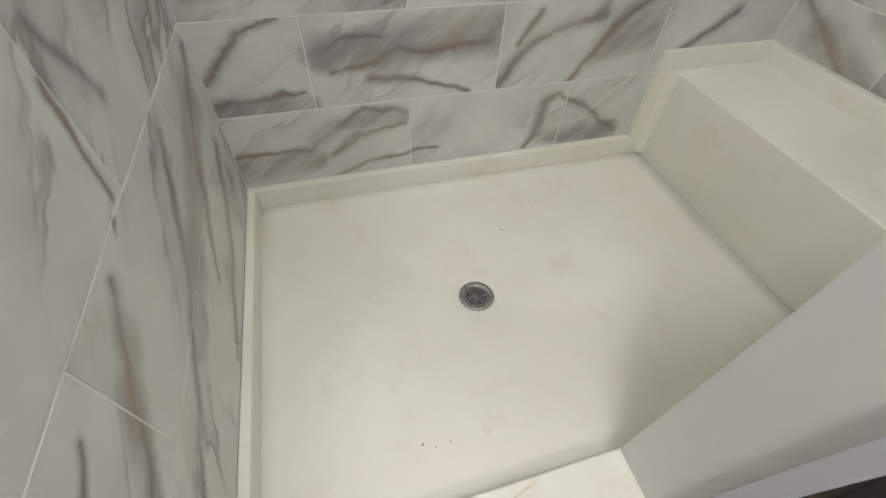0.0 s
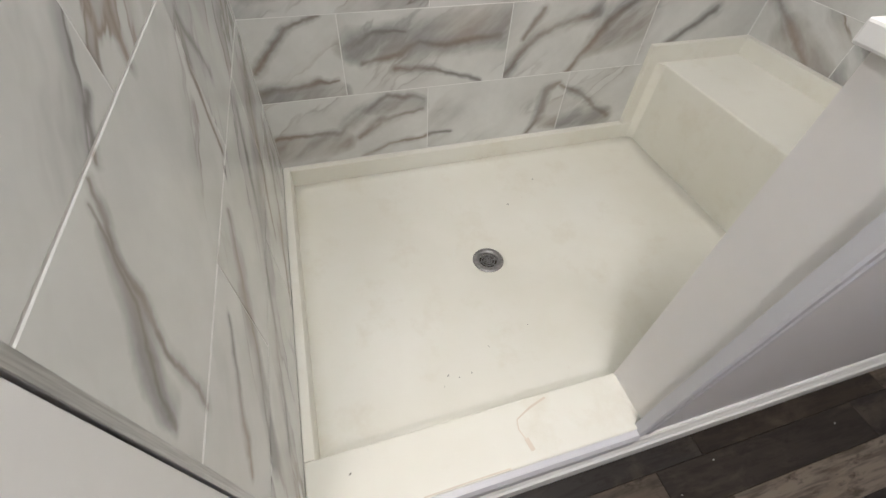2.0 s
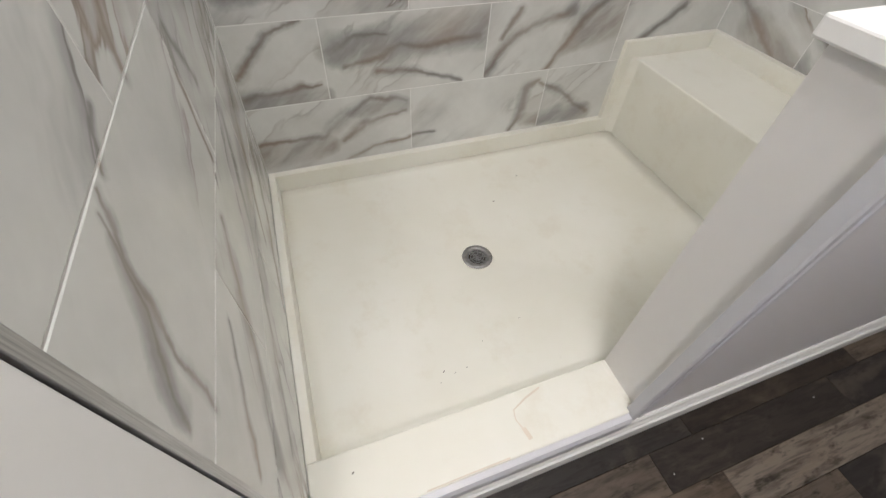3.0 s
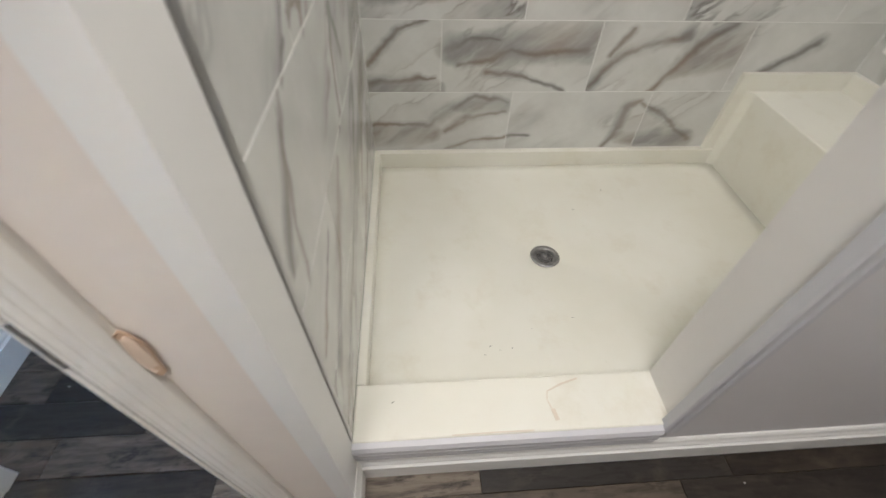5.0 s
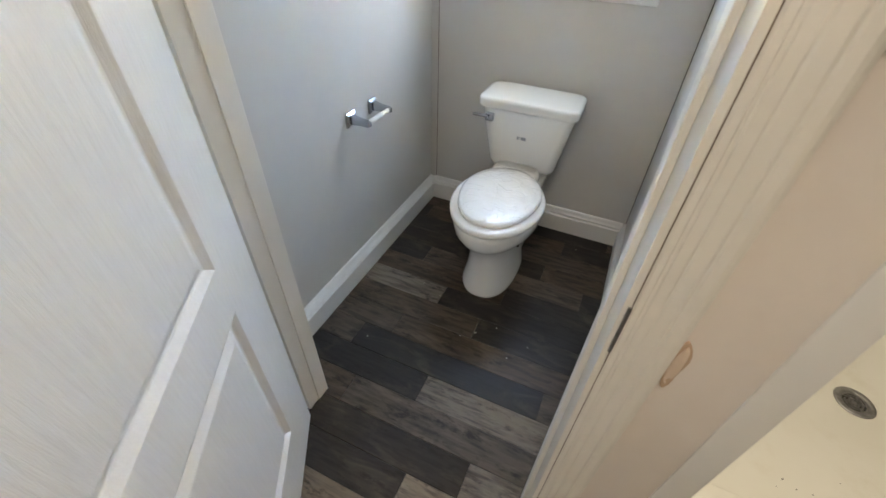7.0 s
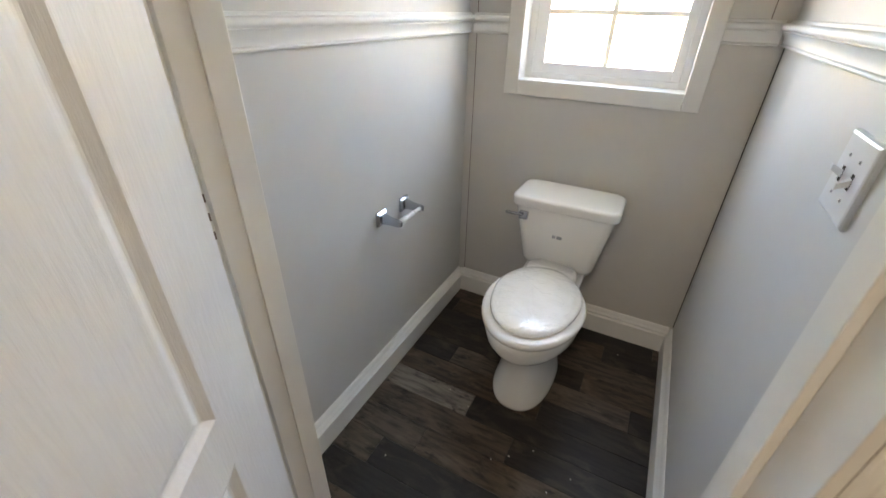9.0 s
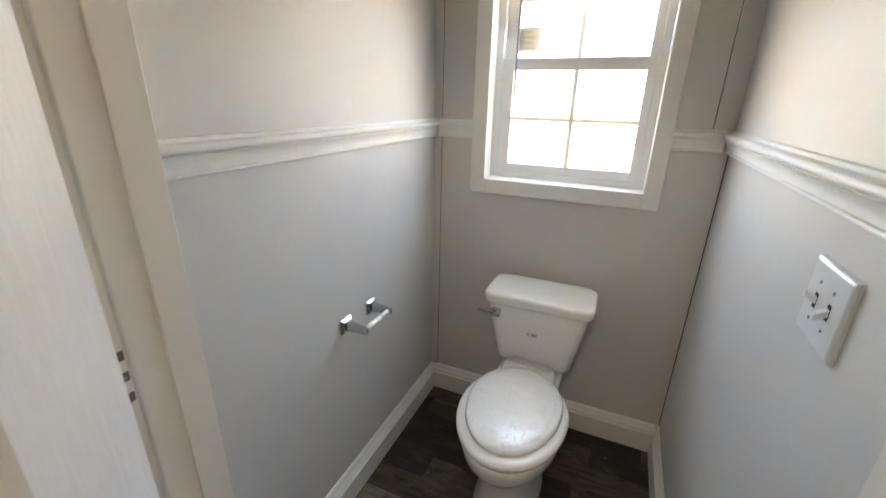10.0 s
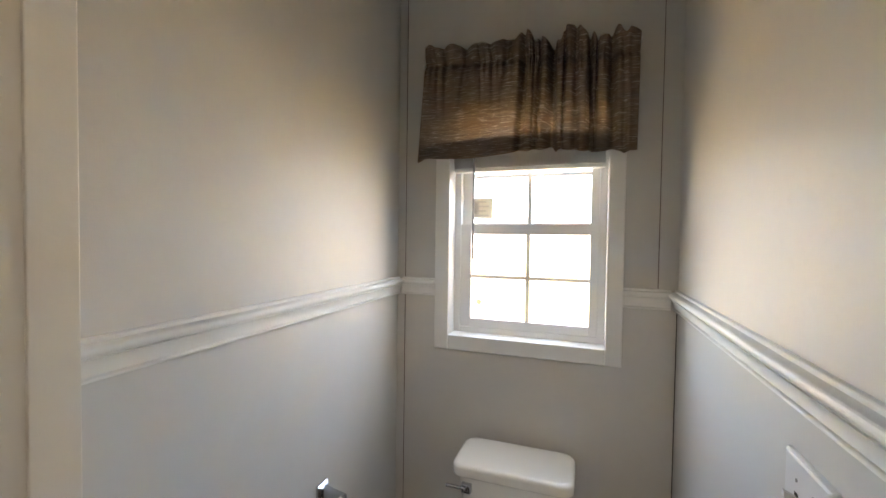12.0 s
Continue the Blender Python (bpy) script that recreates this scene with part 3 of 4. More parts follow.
baseboard("white moulded baseboard under the shower curb and half wall", BASE, (0.0, 0.003, 0), (2.2, 0.003, 0), (0, -1.6, 0))
baseboard("white baseboard round the partition end", BASE, (-0.150, -0.092, 0), (0.0, -0.092, 0), (0, -1, 0))
baseboard("white baseboard round the partition end", BASE, (0.0, -0.107, 0), (0.0, -0.004, 0), (0.8, 0, 0))
baseboard("white moulded baseboard along the toilet room wall", TALL, (-1.17, 0.04, 0), (-1.17, 1.335, 0), (1.6, 0, 0))
baseboard("white moulded baseboard along the window wall", TALL, (-1.155, 1.335, 0), (-0.125, 1.335, 0), (0, -1.4, 0))
baseboard("white moulded baseboard along the partition", TALL, (-0.112, 0.04, 0), (-0.112, 1.335, 0), (-1.3, 0, 0))

# chair rails

def rail_profile():
    """(depth, height), from below: thin bead, groove, wide cove, round nose and a small lip."""
    pts = [(0, 1.2585)]
    pts += [(0.0075 + 0.0050 * math.sin(a), 1.2630 - 0.0040 * math.cos(a)) for a in [math.pi * k / 6 for k in range(7)]]
    pts += [(0.0065, 1.2680), (0.0095, 1.2690)]
    pts += [(0.0095 + 0.0115 * (k / 8) ** 2.4, 1.2700 + 0.0300 * k / 8) for k in range(9)]
    pts += [(0.0175, 1.3010), (0.0175, 1.3030)]
    pts += [(0.0190 + 0.0075 * math.cos(a), 1.3125 + 0.0090 * math.sin(a)) for a in [math.pi * (k / 8 - 0.5) for k in range(9)]]
    pts += [(0.0080, 1.3225), (0.0080, 1.3290), (0.0065, 1.3305), (0, 1.3310)]
    return pts


RAIL = rail_profile()


def chair_rail(label, start, end, out):
    bm = bmesh.new()
    moulding(bm, RAIL, start, end, out)
    return thing("trim_chair_rail", label, "chair rail", "structure", bm=bm, mat=M_TRIM)


chair_rail("white moulded chair rail on the toilet room wall", (-1.17, 0.045, 0), (-1.17, 1.335, 0), (1.2, 0, 0))
chair_rail("white moulded chair rail beside the window", (-1.148, 1.335, 0), (-0.998, 1.335, 0), (0, -0.9, 0))
chair_rail("white moulded chair rail beside the window", (-0.286, 1.335, 0), (-0.134, 1.335, 0), (0, -0.9, 0))
chair_rail("white moulded chair rail on the partition", (-0.112, 0.045, 0), (-0.112, 1.335, 0), (-1.2, 0, 0))
chair_rail("white chair rail on the partition's end", (-0.145, -0.0855, 0), (-0.0, -0.0855, 0), (0, -1.1, 0))

# corner battens and the gap behind the partition's panel
for x0, x1, z0, z1 in ((-1.17, -1.137, 0.13, 1.258), (-1.17, -1.137, 1.331, H), (-0.172, -0.112, 1.331, H)):
    thing("trim_batten", "flat grey batten covering a wall seam", "batten", "structure", bm=boxes((x0, x1, 1.330, 1.3352, z0, z1), bevel=0.001), mat=M_WALL)
thing("wall_seam", "dark open seam in the corner of the panelling", "seam", "structure", bm=boxes((-0.1145, -0.1122, 1.3318, 1.3348, 0.135, 1.262)), mat=M_DARK)

for x, z0, z1 in ((-1.1362, 0.135, 1.258), (-1.1362, 1.332, H), (-0.1736, 1.332, H)):
    thing("wall_seam", "thin dark joint beside a wall batten", "seam", "structure", bm=boxes((x - 0.0009, x + 0.0009, 1.3325, 1.3352, z0, z1)), mat=M_SLOT)

# ---- door frame ----
jamb_w = thing("door_frame", "cream-white painted door jamb on the hinge side", "door frame", "structure")
part("jamb", boxes((-0.990, -0.970, -0.088, 0.046, 0, 2.06), bevel=0.001), M_JAMB, jamb_w)
part("stop", boxes((-0.970, -0.958, -0.040, 0.004, 0, 2.05), bevel=0.0015), M_JAMB, jamb_w)
part("inner_stile", boxes((-0.972, -0.9535, 0.0025, 0.050, 0, 2.049), bevel=0.0015), M_JAMB, jamb_w)
part("casing", boxes((-1.055, -0.985, -0.102, -0.086, 0, 2.12), bevel=0.003), M_JAMB, jamb_w)
jamb_e = thing("door_frame", "cream-white painted door jamb on the latch side", "door frame", "structure")
part("jamb", boxes((-0.2262, -0.2167, -0.0995, 0.046, 0, 2.06), (-0.2167, -0.2052, -0.0850, 0.046, 0, 2.06), bevel=0.001), M_JAMB, jamb_e)
part("stop", boxes((-0.2365, -0.2264, -0.030, 0.012, 0, 2.05), bevel=0.0015), M_JAMB, jamb_e)
casing = bmesh.new()
upright(casing, [(0, 0), (0, 0.0125), (0.003, 0.0145), (0.009, 0.0148), (0.011, 0.0130), (0.014, 0.0130), (0.016, 0.0150), (0.026, 0.0152), (0.029, 0.0132), (0.032, 0.0146), (0.044, 0.0158),
                 (0.048, 0.0136), (0.051, 0.0152), (0.060, 0.0155), (0.065, 0.0135), (0.070, 0.0100), (0.070, 0)],
        (-0.2150, -0.085, 0), 2.12, (1, 0, 0), (0, -1, 0))
part("casing", casing, M_JAMB, jamb_e, "moulded casing")
header = thing("door_frame", "white painted door head", "door frame", "structure")
part("head", boxes((-0.970, -0.224, -0.088, 0.046, 2.06, 2.08)), M_JAMB, header)
part("casing", boxes((-0.985, -0.211, -0.102, -0.0855, 2.06, 2.12), bevel=0.003), M_JAMB, header)
part("joint", boxes((-0.2165, -0.2152, -0.0975, -0.0860, 0, 2.06)), M_SLOT, jamb_e, "dark open joint")
strike = part("strike_plate", boxes((-0.2200, -0.2150, -0.1012, -0.0960, 0.865, 0.955), bevel=0.001), M_DRAIN, jamb_e, "dark metal strike plate")
hinge = part("hinge_leaf", boxes((-0.9702, -0.9688, -0.066, -0.0325, 1.012, 1.108), bevel=0.0006), M_JAMB, jamb_w, "painted-over hinge leaf")
for z in (1.029, 1.061, 1.092):
    slot = part("hinge_slot", boxes((-0.9690, -0.9684, -0.055, -0.041, z - 0.007, z + 0.007)), M_SLOT, hinge)
    if z == 1.061:
        screw = bmesh.new()
        disc(screw, (-0.9680, -0.049, z - 0.001), 0.0048, 0.0014, axis="x", seg=14)
        part("screw", screw, M_CHROME, hinge, "bright screw head")

# ---- door leaf, standing half open ----
door = thing("door_1", "white wood-grained panel door standing half open", "door", "structure")
DW, DH, DT = 0.715, 2.03, 0.035
ST = 0.142
PANELS = [(0.815, 1.88), (0.205, 0.704)]
slab = bmesh.new()
box(slab, 0.0, DW, -DT, -0.012, 0.012, DH)
for x0, x1, z0, z1 in ((0, ST, 0.012, DH), (DW - 0.11, DW, 0.012, DH), (ST, DW - 0.11, 0.012, PANELS[1][0]), (ST, DW - 0.11, PANELS[1][1], PANELS[0][0]), (ST, DW - 0.11, PANELS[0][1], DH)):
    box(slab, x0, x1, -0.0125, 0.0, z0, z1)
leaf = part("door_leaf", slab, M_DOOR, door)
for z0, z1 in PANELS:
    x0, x1 = ST, DW - 0.11
    bm = bmesh.new()
    loft(bm, [[(x0 + i, d, z0 + i), (x1 - i, d, z0 + i), (x1 - i, d, z1 - i), (x0 + i, d, z1 - i)] for i, d in
              ((0.0, 0.0004), (0.003, 0.0), (0.016, -0.0108), (0.020, -0.0118), (0.024, -0.0112), (0.042, -0.0030), (0.047, -0.0022))], cap=False)
    bm.faces.new([v for v in bm.verts if abs(v.co.y + 0.0022) < 1e-6])
    part("panel", bm, M_DOOR, leaf, "raised panel")
door.matrix_basis = pose(-0.940, -0.0605, 0, 0, 0, DOOR_TURN)
for o in door.children_recursive:
    o.matrix_parent_inverse = Matrix()

# torn paint on the casing's edge
tear = thing("paint_tear", "long torn patch of bare wood on the casing edge", "paint damage", kind="structure", bm=None)
bm = bmesh.new()
TEAR_Z, TEAR_X = 0.872, -0.138
outer = [(TEAR_X + (0.0115 + 0.003 * math.sin(3 * a)) * math.cos(a) - 0.002 * math.sin(a), -0.0875 - 0.004 * (math.cos(a) < 0), TEAR_Z + 0.048 * math.sin(a)) for a in [2 * math.pi * k / 24 for k in range(24)]]
loft(bm, [outer, [(x, y - 0.0025, z) for x, y, z in outer]])
part("bare_wood", bm, M_RAW, tear)
bm = bmesh.new()
inner = [(TEAR_X + 0.001 + 0.0075 * math.cos(a), -0.0905 - 0.004 * (math.cos(a) < 0), TEAR_Z + 0.002 + 0.038 * math.sin(a)) for a in [2 * math.pi * k / 24 for k in range(24)]]
loft(bm, [inner, [(x, y - 0.0012, z) for x, y, z in inner]])
part("worn_paint", bm, M_WORN, tear)

# aluminium edge of the tile field
thing("trim_tile_edge", "aluminium tile edge strip at the shower's opening", "edge strip", "structure", bm=boxes((-0.004, 0.0022, 0.006, 0.0205, 0.228, 2.2), bevel=0.001), mat=M_ALU)


# ---- window ----
window = thing("window_1", "white vinyl double-hung window with grilles and raised blind", "window", "structure")
WX0, WX1, WZ0, WZ1 = -0.938, -0.341, 1.105, 2.02


def window_frame():
    bm = bmesh.new()
    for a in ((WX0 - 0.06, WX0, 1.045, 2.08), (WX1, WX1 + 0.056, 1.045, 2.08)):
        box(bm, a[0], a[1], 1.318, 1.3352, a[2], a[3], bevel=0.003)
    box(bm, WX0, WX1, 1.3185, 1.3352, 1.045, WZ0 - 0.001, bevel=0.003)
    box(bm, WX0, WX1, 1.3185, 1.3352, WZ1, 2.08, bevel=0.003)
    return bm


part("casing", window_frame(), M_TRIM, window, "white mitred casing")
part("reveal", boxes((WX0 - 0.012, WX0, 1.330, 1.47, WZ0 - 0.014, WZ1 + 0.012), (WX1, WX1 + 0.012, 1.330, 1.47, WZ0 - 0.014, WZ1 + 0.012),
                     (WX0, WX1, 1.330, 1.47, WZ1, WZ1 + 0.012)), M_TRIM, window)
part("sill", boxes((WX0, WX1, 1.322, 1.47, WZ0 - 0.013, WZ0 - 0.0005), bevel=0.002), M_TRIM, window)
part("outer_frame", boxes((WX0, WX0 + 0.026, 1.398, 1.45, WZ0, WZ1), (WX1 - 0.026, WX1, 1.398, 1.45, WZ0, WZ1), (WX0 + 0.026, WX1 - 0.026, 1.398, 1.45, WZ0, WZ0 + 0.022),
                          (WX0 + 0.026, WX1 - 0.026, 1.398, 1.45, WZ1 - 0.03, WZ1), bevel=0.0015), M_VINYL_WHITE, window)


def sash(x0, x1, z0, z1, y, stile, low, top, bar_z):
    s = part("sash", boxes((x0, x0 + stile + 0.014, y, y + 0.022, z0, z1), (x1 - stile, x1, y, y + 0.022, z0, z1), (x0 + stile + 0.014, x1 - stile, y, y + 0.022, z0, z0 + low),
                           (x0 + stile + 0.014, x1 - stile, y, y + 0.022, z1 - top, z1), bevel=0.002), M_VINYL_WHITE, window)
    gx0, gx1, gz0, gz1 = x0 + stile + 0.011, x1 - stile + 0.003, z0 + low - 0.003, z1 - top + 0.003
    pane = part("pane", boxes((gx0, gx1, y + 0.009, y + 0.013, gz0, gz1)), M_GLASS, s)
    pane.visible_shadow = False
    xm = (gx0 + gx1) / 2
    part("grille_bar", boxes((xm - 0.0084, xm + 0.0084, y + 0.004, y + 0.0085, gz0, gz1), bevel=0.001), M_GRILLE, s)
    for b0, b1 in ((gx0, xm - 0.0084), (xm + 0.0084, gx1)):
        part("grille_bar", boxes((b0, b1, y + 0.004, y + 0.0085, bar_z - 0.0078, bar_z + 0.0078), bevel=0.001), M_GRILLE, s)


sash(-0.912, -0.367, 1.127, 1.558, 1.402, 0.031, 0.036, 0.042, 1.340)
sash(-0.912, -0.367, 1.535, 1.995, 1.426, 0.031, 0.028, 0.03, 1.757)

# stickers left on the glass
sticker = thing("window_sticker", "beige paper sticker with grey printed lines on the upper pane", "sticker", bm=boxes((-0.872, -0.785, 1.4326, 1.4336, 1.582, 1.668)), mat=M_STICKER)
for k in range(4):
    part("print_line", boxes((-0.866, -0.800 - 0.012 * (k % 2), 1.4318, 1.4324, 1.592 + 0.019 * k, 1.599 + 0.019 * k)), M_PRINT, sticker)
part("print_block", boxes((-0.868, -0.845, 1.4318, 1.4324, 1.600, 1.652)), M_PRINT, sticker)
thing("window_sticker", "small square sticker on the lower pane", "sticker", bm=boxes((-0.842, -0.822, 1.4082, 1.4092, 1.222, 1.242)), mat=M_STICKER)

# blind, drawn up
blind = thing("window_blind", "white slatted blind drawn up to the window head", "blind")
part("head_rail", boxes((-0.930, -0.350, 1.345, 1.385, 1.975, 2.012), bevel=0.003), M_BLIND, blind)
slat = bmesh.new()
loft(slat, [[(x, 1.338, 0), (x, 1.340, 0.0022), (x, 1.352, 0.0034), (x, 1.364, 0.0040), (x, 1.376, 0.0034), (x, 1.388, 0.0022), (x, 1.390, 0), (x, 1.364, 0.0010)] for x in (-0.928, -0.352)])
slat_me = to_mesh("slat", slat, M_BLIND)
for k in range(24):
    s = new("slat", slat_me)
    s.parent = blind
    s.matrix_parent_inverse = Matrix()
    s.location = (0, 0.001 * math.sin(k * 2.1), 1.7835 + 0.0040 * k if k < 20 else 1.928 + 0.0110 * (k - 20))
    s.rotation_euler = (0, radians(0.04 * math.sin(k * 1.3)), 0)
part("bottom_rail", boxes((-0.928, -0.352, 1.345, 1.383, 1.766, 1.782), bevel=0.003), M_BLIND, blind)
for x in (-0.82, -0.46):
    part("lift_cord", boxes((x, x + 0.0025, 1.334, 1.336, 1.775, 1.98)), M_BLIND, blind)
wand = bmesh.new()
disc(wand, (-0.842, 1.334, 1.695), 0.0045, 0.55, seg=8)
disc(wand, (-0.842, 1.334, 1.425), 0.0045, 0.02, seg=8)
part("wand", wand, M_INK, blind, "grey tilt wand")

# valance on its rod, its gathers pushed to one side
valance = thing("curtain_valance", "brown slub-woven valance gathered unevenly on its rod", "curtain valance")


# folds of the gathered part: place along the rod, width, depth
FOLDS = ((0.500, 0.010, 0.050), (0.548, 0.008, 0.034), (0.585, 0.007, 0.040), (0.628, 0.012, 0.085), (0.690, 0.008, 0.026), (0.738, 0.007, 0.030), (0.785, 0.012, 0.070), (0.830, 0.007, 0.034), (0.882, 0.010, 0.052))
# soft creases that hang from the rod pocket
CREASES = ((0.055, 0.010, 0.008), (0.105, 0.012, 0.011), (0.215, 0.012, 0.014), (0.285, 0.008, 0.010), (0.345, 0.012, 0.012), (0.425, 0.014, 0.012))


def valance_cloth(v0=0.0, v1=1.0, back=0.0):
    """The hanging cloth between two shares of its height; back sets it behind the face (the turned-up hem)."""
    bm = bmesh.new()
    nx, nz = 360, max(4, round(44 * (v1 - v0)))
    x0, x1, zb, zt = -1.030, -0.254, 1.806, 2.222
    pocket = 0.870
    rows = []
    for j in range(nz + 1):
        v = v0 + (v1 - v0) * j / nz
        row = []
        for i in range(nx + 1):
            u = i / nx
            gather = min(1, max(0, (u - 0.44) / 0.06))
            tight = math.exp(-((v - pocket) / 0.035) ** 2)
            hang = min(1.0, max(0.0, v / pocket))
            fold = sum(d * math.exp(-((u - c - 0.012 * (1 - v) * math.sin(60 * c)) / (w * (1.35 - 0.5 * hang))) ** 2) for c, w, d in FOLDS)
            soft = sum(d * math.exp(-((u - c - 0.05 * (1 - v) * math.sin(25 * c)) / w) ** 2) * max(0, v - 0.30) * 1.5 for c, w, d in CREASES)
            y = 1.232 + 0.014 * math.sin(7.5 * u + 0.4) * (1 - 0.7 * v) + fold * (0.62 + 0.38 * hang) + soft
            y += 0.0045 * math.sin(150 * u + 3 * math.sin(17 * u)) * math.exp(-((v - 0.83) / 0.10) ** 2)
            y += gather * 0.006 * math.sin(230 * u + 4 * math.sin(23 * u)) * math.exp(-((v - 0.84) / 0.12) ** 2)
            y += 0.016 * tight
            ruffle = max(0.0, (v - 0.895) / 0.105)
            curl = math.sin(31 * u + 1.0) + 0.7 * math.sin(57 * u + 2.0)
            y += ruffle * (-0.022 + 0.010 * curl + 0.012 * gather * math.sin(70 * u))
            z = zb + (zt - 0.048 * u - zb) * v
            z += ruffle * (0.034 * math.exp(-((u - 0.505) / 0.030) ** 2) + 0.012 * math.exp(-((u - 0.42) / 0.04) ** 2) + 0.040 * math.exp(-((u - 0.735) / 0.045) ** 2) + 0.026 * math.exp(-((u - 0.895) / 0.022) ** 2)
                           + 0.020 * math.exp(-((u - 0.985) / 0.018) ** 2) + 0.012 * math.exp(-((u - 0.02) / 0.025) ** 2) + 0.004 * math.sin(48 * u) + 0.005 * gather * math.sin(120 * u))
            low = (1 - v) ** 2
            z += low * (0.006 * math.sin(9 * u + 2.4) - 0.018 * math.exp(-(u / 0.03) ** 2) + 0.22 * fold - 0.012 * math.exp(-((u - 0.645) / 0.010) ** 2) - 0.010 * math.exp(-((u - 0.80) / 0.05) ** 2) - 0.006 * math.exp(-((u - 0.95) / 0.03) ** 2))
            y += low * (0.020 * math.exp(-((u - 0.93) / 0.018) ** 2) - 0.012 * math.exp(-((u - 0.965) / 0.02) ** 2))
            x = x0 + (x1 - x0) * u + 0.010 * gather * math.sin(47 * u + 2.6) * (1 - 0.4 * v)
            x += 0.016 * (v - 0.5) * (1 - u) * (1 - u) * 2
            row.append(bm.verts.new((x, min(y, 1.296 + 0.010 * (1 - math.exp(-max(0, y - 1.296) / 0.010))) + back, z)))
        rows.append(row)
    for j in range(nz):
        for i in range(nx):
            bm.faces.new((rows[j][i], rows[j][i + 1], rows[j + 1][i + 1], rows[j + 1][i]))
    bmesh.ops.solidify(bm, geom=bm.faces[:], thickness=0.0012)
    return bm


cloth = part("cloth", valance_cloth(), M_FABRIC, valance, smooth=True)
part("hem", valance_cloth(0.004, 0.17, 0.0035), M_FABRIC, cloth, "turned-up hem", smooth=True)
part("rod_pocket", valance_cloth(0.80, 0.90, 0.0045), M_FABRIC, cloth, "stitched rod pocket", smooth=True)
rod = bmesh.new()
disc(rod, (-0.644, 1.3235, 2.172), 0.006, 0.78, axis="x", seg=10)
box(rod, -1.036, -1.030, 1.262, 1.335, 2.165, 2.180)
box(rod, -0.258, -0.252, 1.262, 1.335, 2.165, 2.180)
part("rod", rod, M_TRIM, valance)

# ---- toilet ----
toilet = thing("toilet", "white two-piece toilet, its closed lid still in plastic film", "toilet")
TX = -0.636
bm = bmesh.new()
loft(bm, [egg(TX, f, b, h, z, power=p) for z, f, b, h, p in (
    (0.000, 0.688, 1.10, 0.118, 2.4), (0.012, 0.685, 1.10, 0.120, 2.4), (0.030, 0.690, 1.10, 0.115, 2.4), (0.10, 0.700, 1.10, 0.104, 2.3), (0.17, 0.702, 1.10, 0.100, 2.3),
    (0.232, 0.694, 1.10, 0.103, 2.2), (0.268, 0.676, 1.10, 0.113, 2.2), (0.284, 0.650, 1.10, 0.134, 2.1), (0.305, 0.622, 1.10, 0.156, 2.0), (0.335, 0.603, 1.10, 0.172, 2.0), (0.372, 0.596, 1.10, 0.178, 2.0),
    (0.390, 0.596, 1.10, 0.179, 2.0), (0.397, 0.602, 1.10, 0.174, 2.0))])
bowl = part("bowl", bm, M_CHINA, toilet, smooth=True)
bm = bmesh.new()
loft(bm, [rounded(TX - h, TX + h, 0.98, 1.24, z, 0.03) for h, z in ((0.085, 0.0), (0.085, 0.15), (0.095, 0.25), (0.115, 0.32), (0.122, 0.37), (0.122, 0.392), (0.117, 0.398))])
part("tank_deck", bm, M_CHINA, toilet, smooth=True)
bm = bmesh.new()
disc(bm, (TX + 0.104, 0.86, 0.205), 0.010, 0.012, axis="x", seg=12)
part("bolt_hole", bm, M_DARK, bowl)
bm = bmesh.new()
loft(bm, [egg(TX, f, b, h, z) for z, f, b, h in ((0.399, 0.596, 1.045, 0.178), (0.403, 0.590, 1.05, 0.183), (0.414, 0.590, 1.05, 0.184), (0.421, 0.595, 1.05, 0.180), (0.424, 0.606, 1.045, 0.170))])
part("seat", bm, M_SEAT, toilet, smooth=True)
bm = bmesh.new()
rings = []
for z, f, b, h in ((0.424, 0.632, 1.055, 0.156), (0.428, 0.626, 1.06, 0.160), (0.438, 0.628, 1.06, 0.159), (0.444, 0.640, 1.055, 0.150), (0.448, 0.68, 1.03, 0.118), (0.450, 0.75, 0.98, 0.062), (0.4505, 0.81, 0.92, 0.02)):
    rings.append([(x, y, q + 0.0022 * noise.noise((x * 34, y * 22, z))) for x, y, q in egg(TX, f, b, h, z)])
loft(bm, rings)
part("lid", bm, M_WRAP, toilet, "lid wrapped in crinkled clear film", smooth=True)
bm = bmesh.new()
rings = [egg(TX, 0.975 + 0.01 * k, 1.125, 0.105 - 0.012 * (k > 2), 0.400 + 0.012 * k, power=3) for k in range(4)]
loft(bm, [[(x, y, z + 0.003 * noise.noise((x * 40, y * 40, z * 40))) for x, y, z in r] for r in rings])
part("hinge_wrap", bm, M_WRAP, toilet, "crumpled clear film round the hinges", smooth=True)
bm = bmesh.new()
loft(bm, [rounded(TX - h, TX + h, f, 1.285, z, r) for h, f, z, r in ((0.128, 1.150, 0.398, 0.03), (0.142, 1.132, 0.404, 0.035), (0.150, 1.124, 0.425, 0.035), (0.166, 1.112, 0.52, 0.035),
                                                                (0.182, 1.101, 0.61, 0.035), (0.192, 1.096, 0.672, 0.035), (0.193, 1.095, 0.676, 0.035))])
tank = part("tank", bm, M_CHINA, toilet, smooth=True)
bm = bmesh.new()
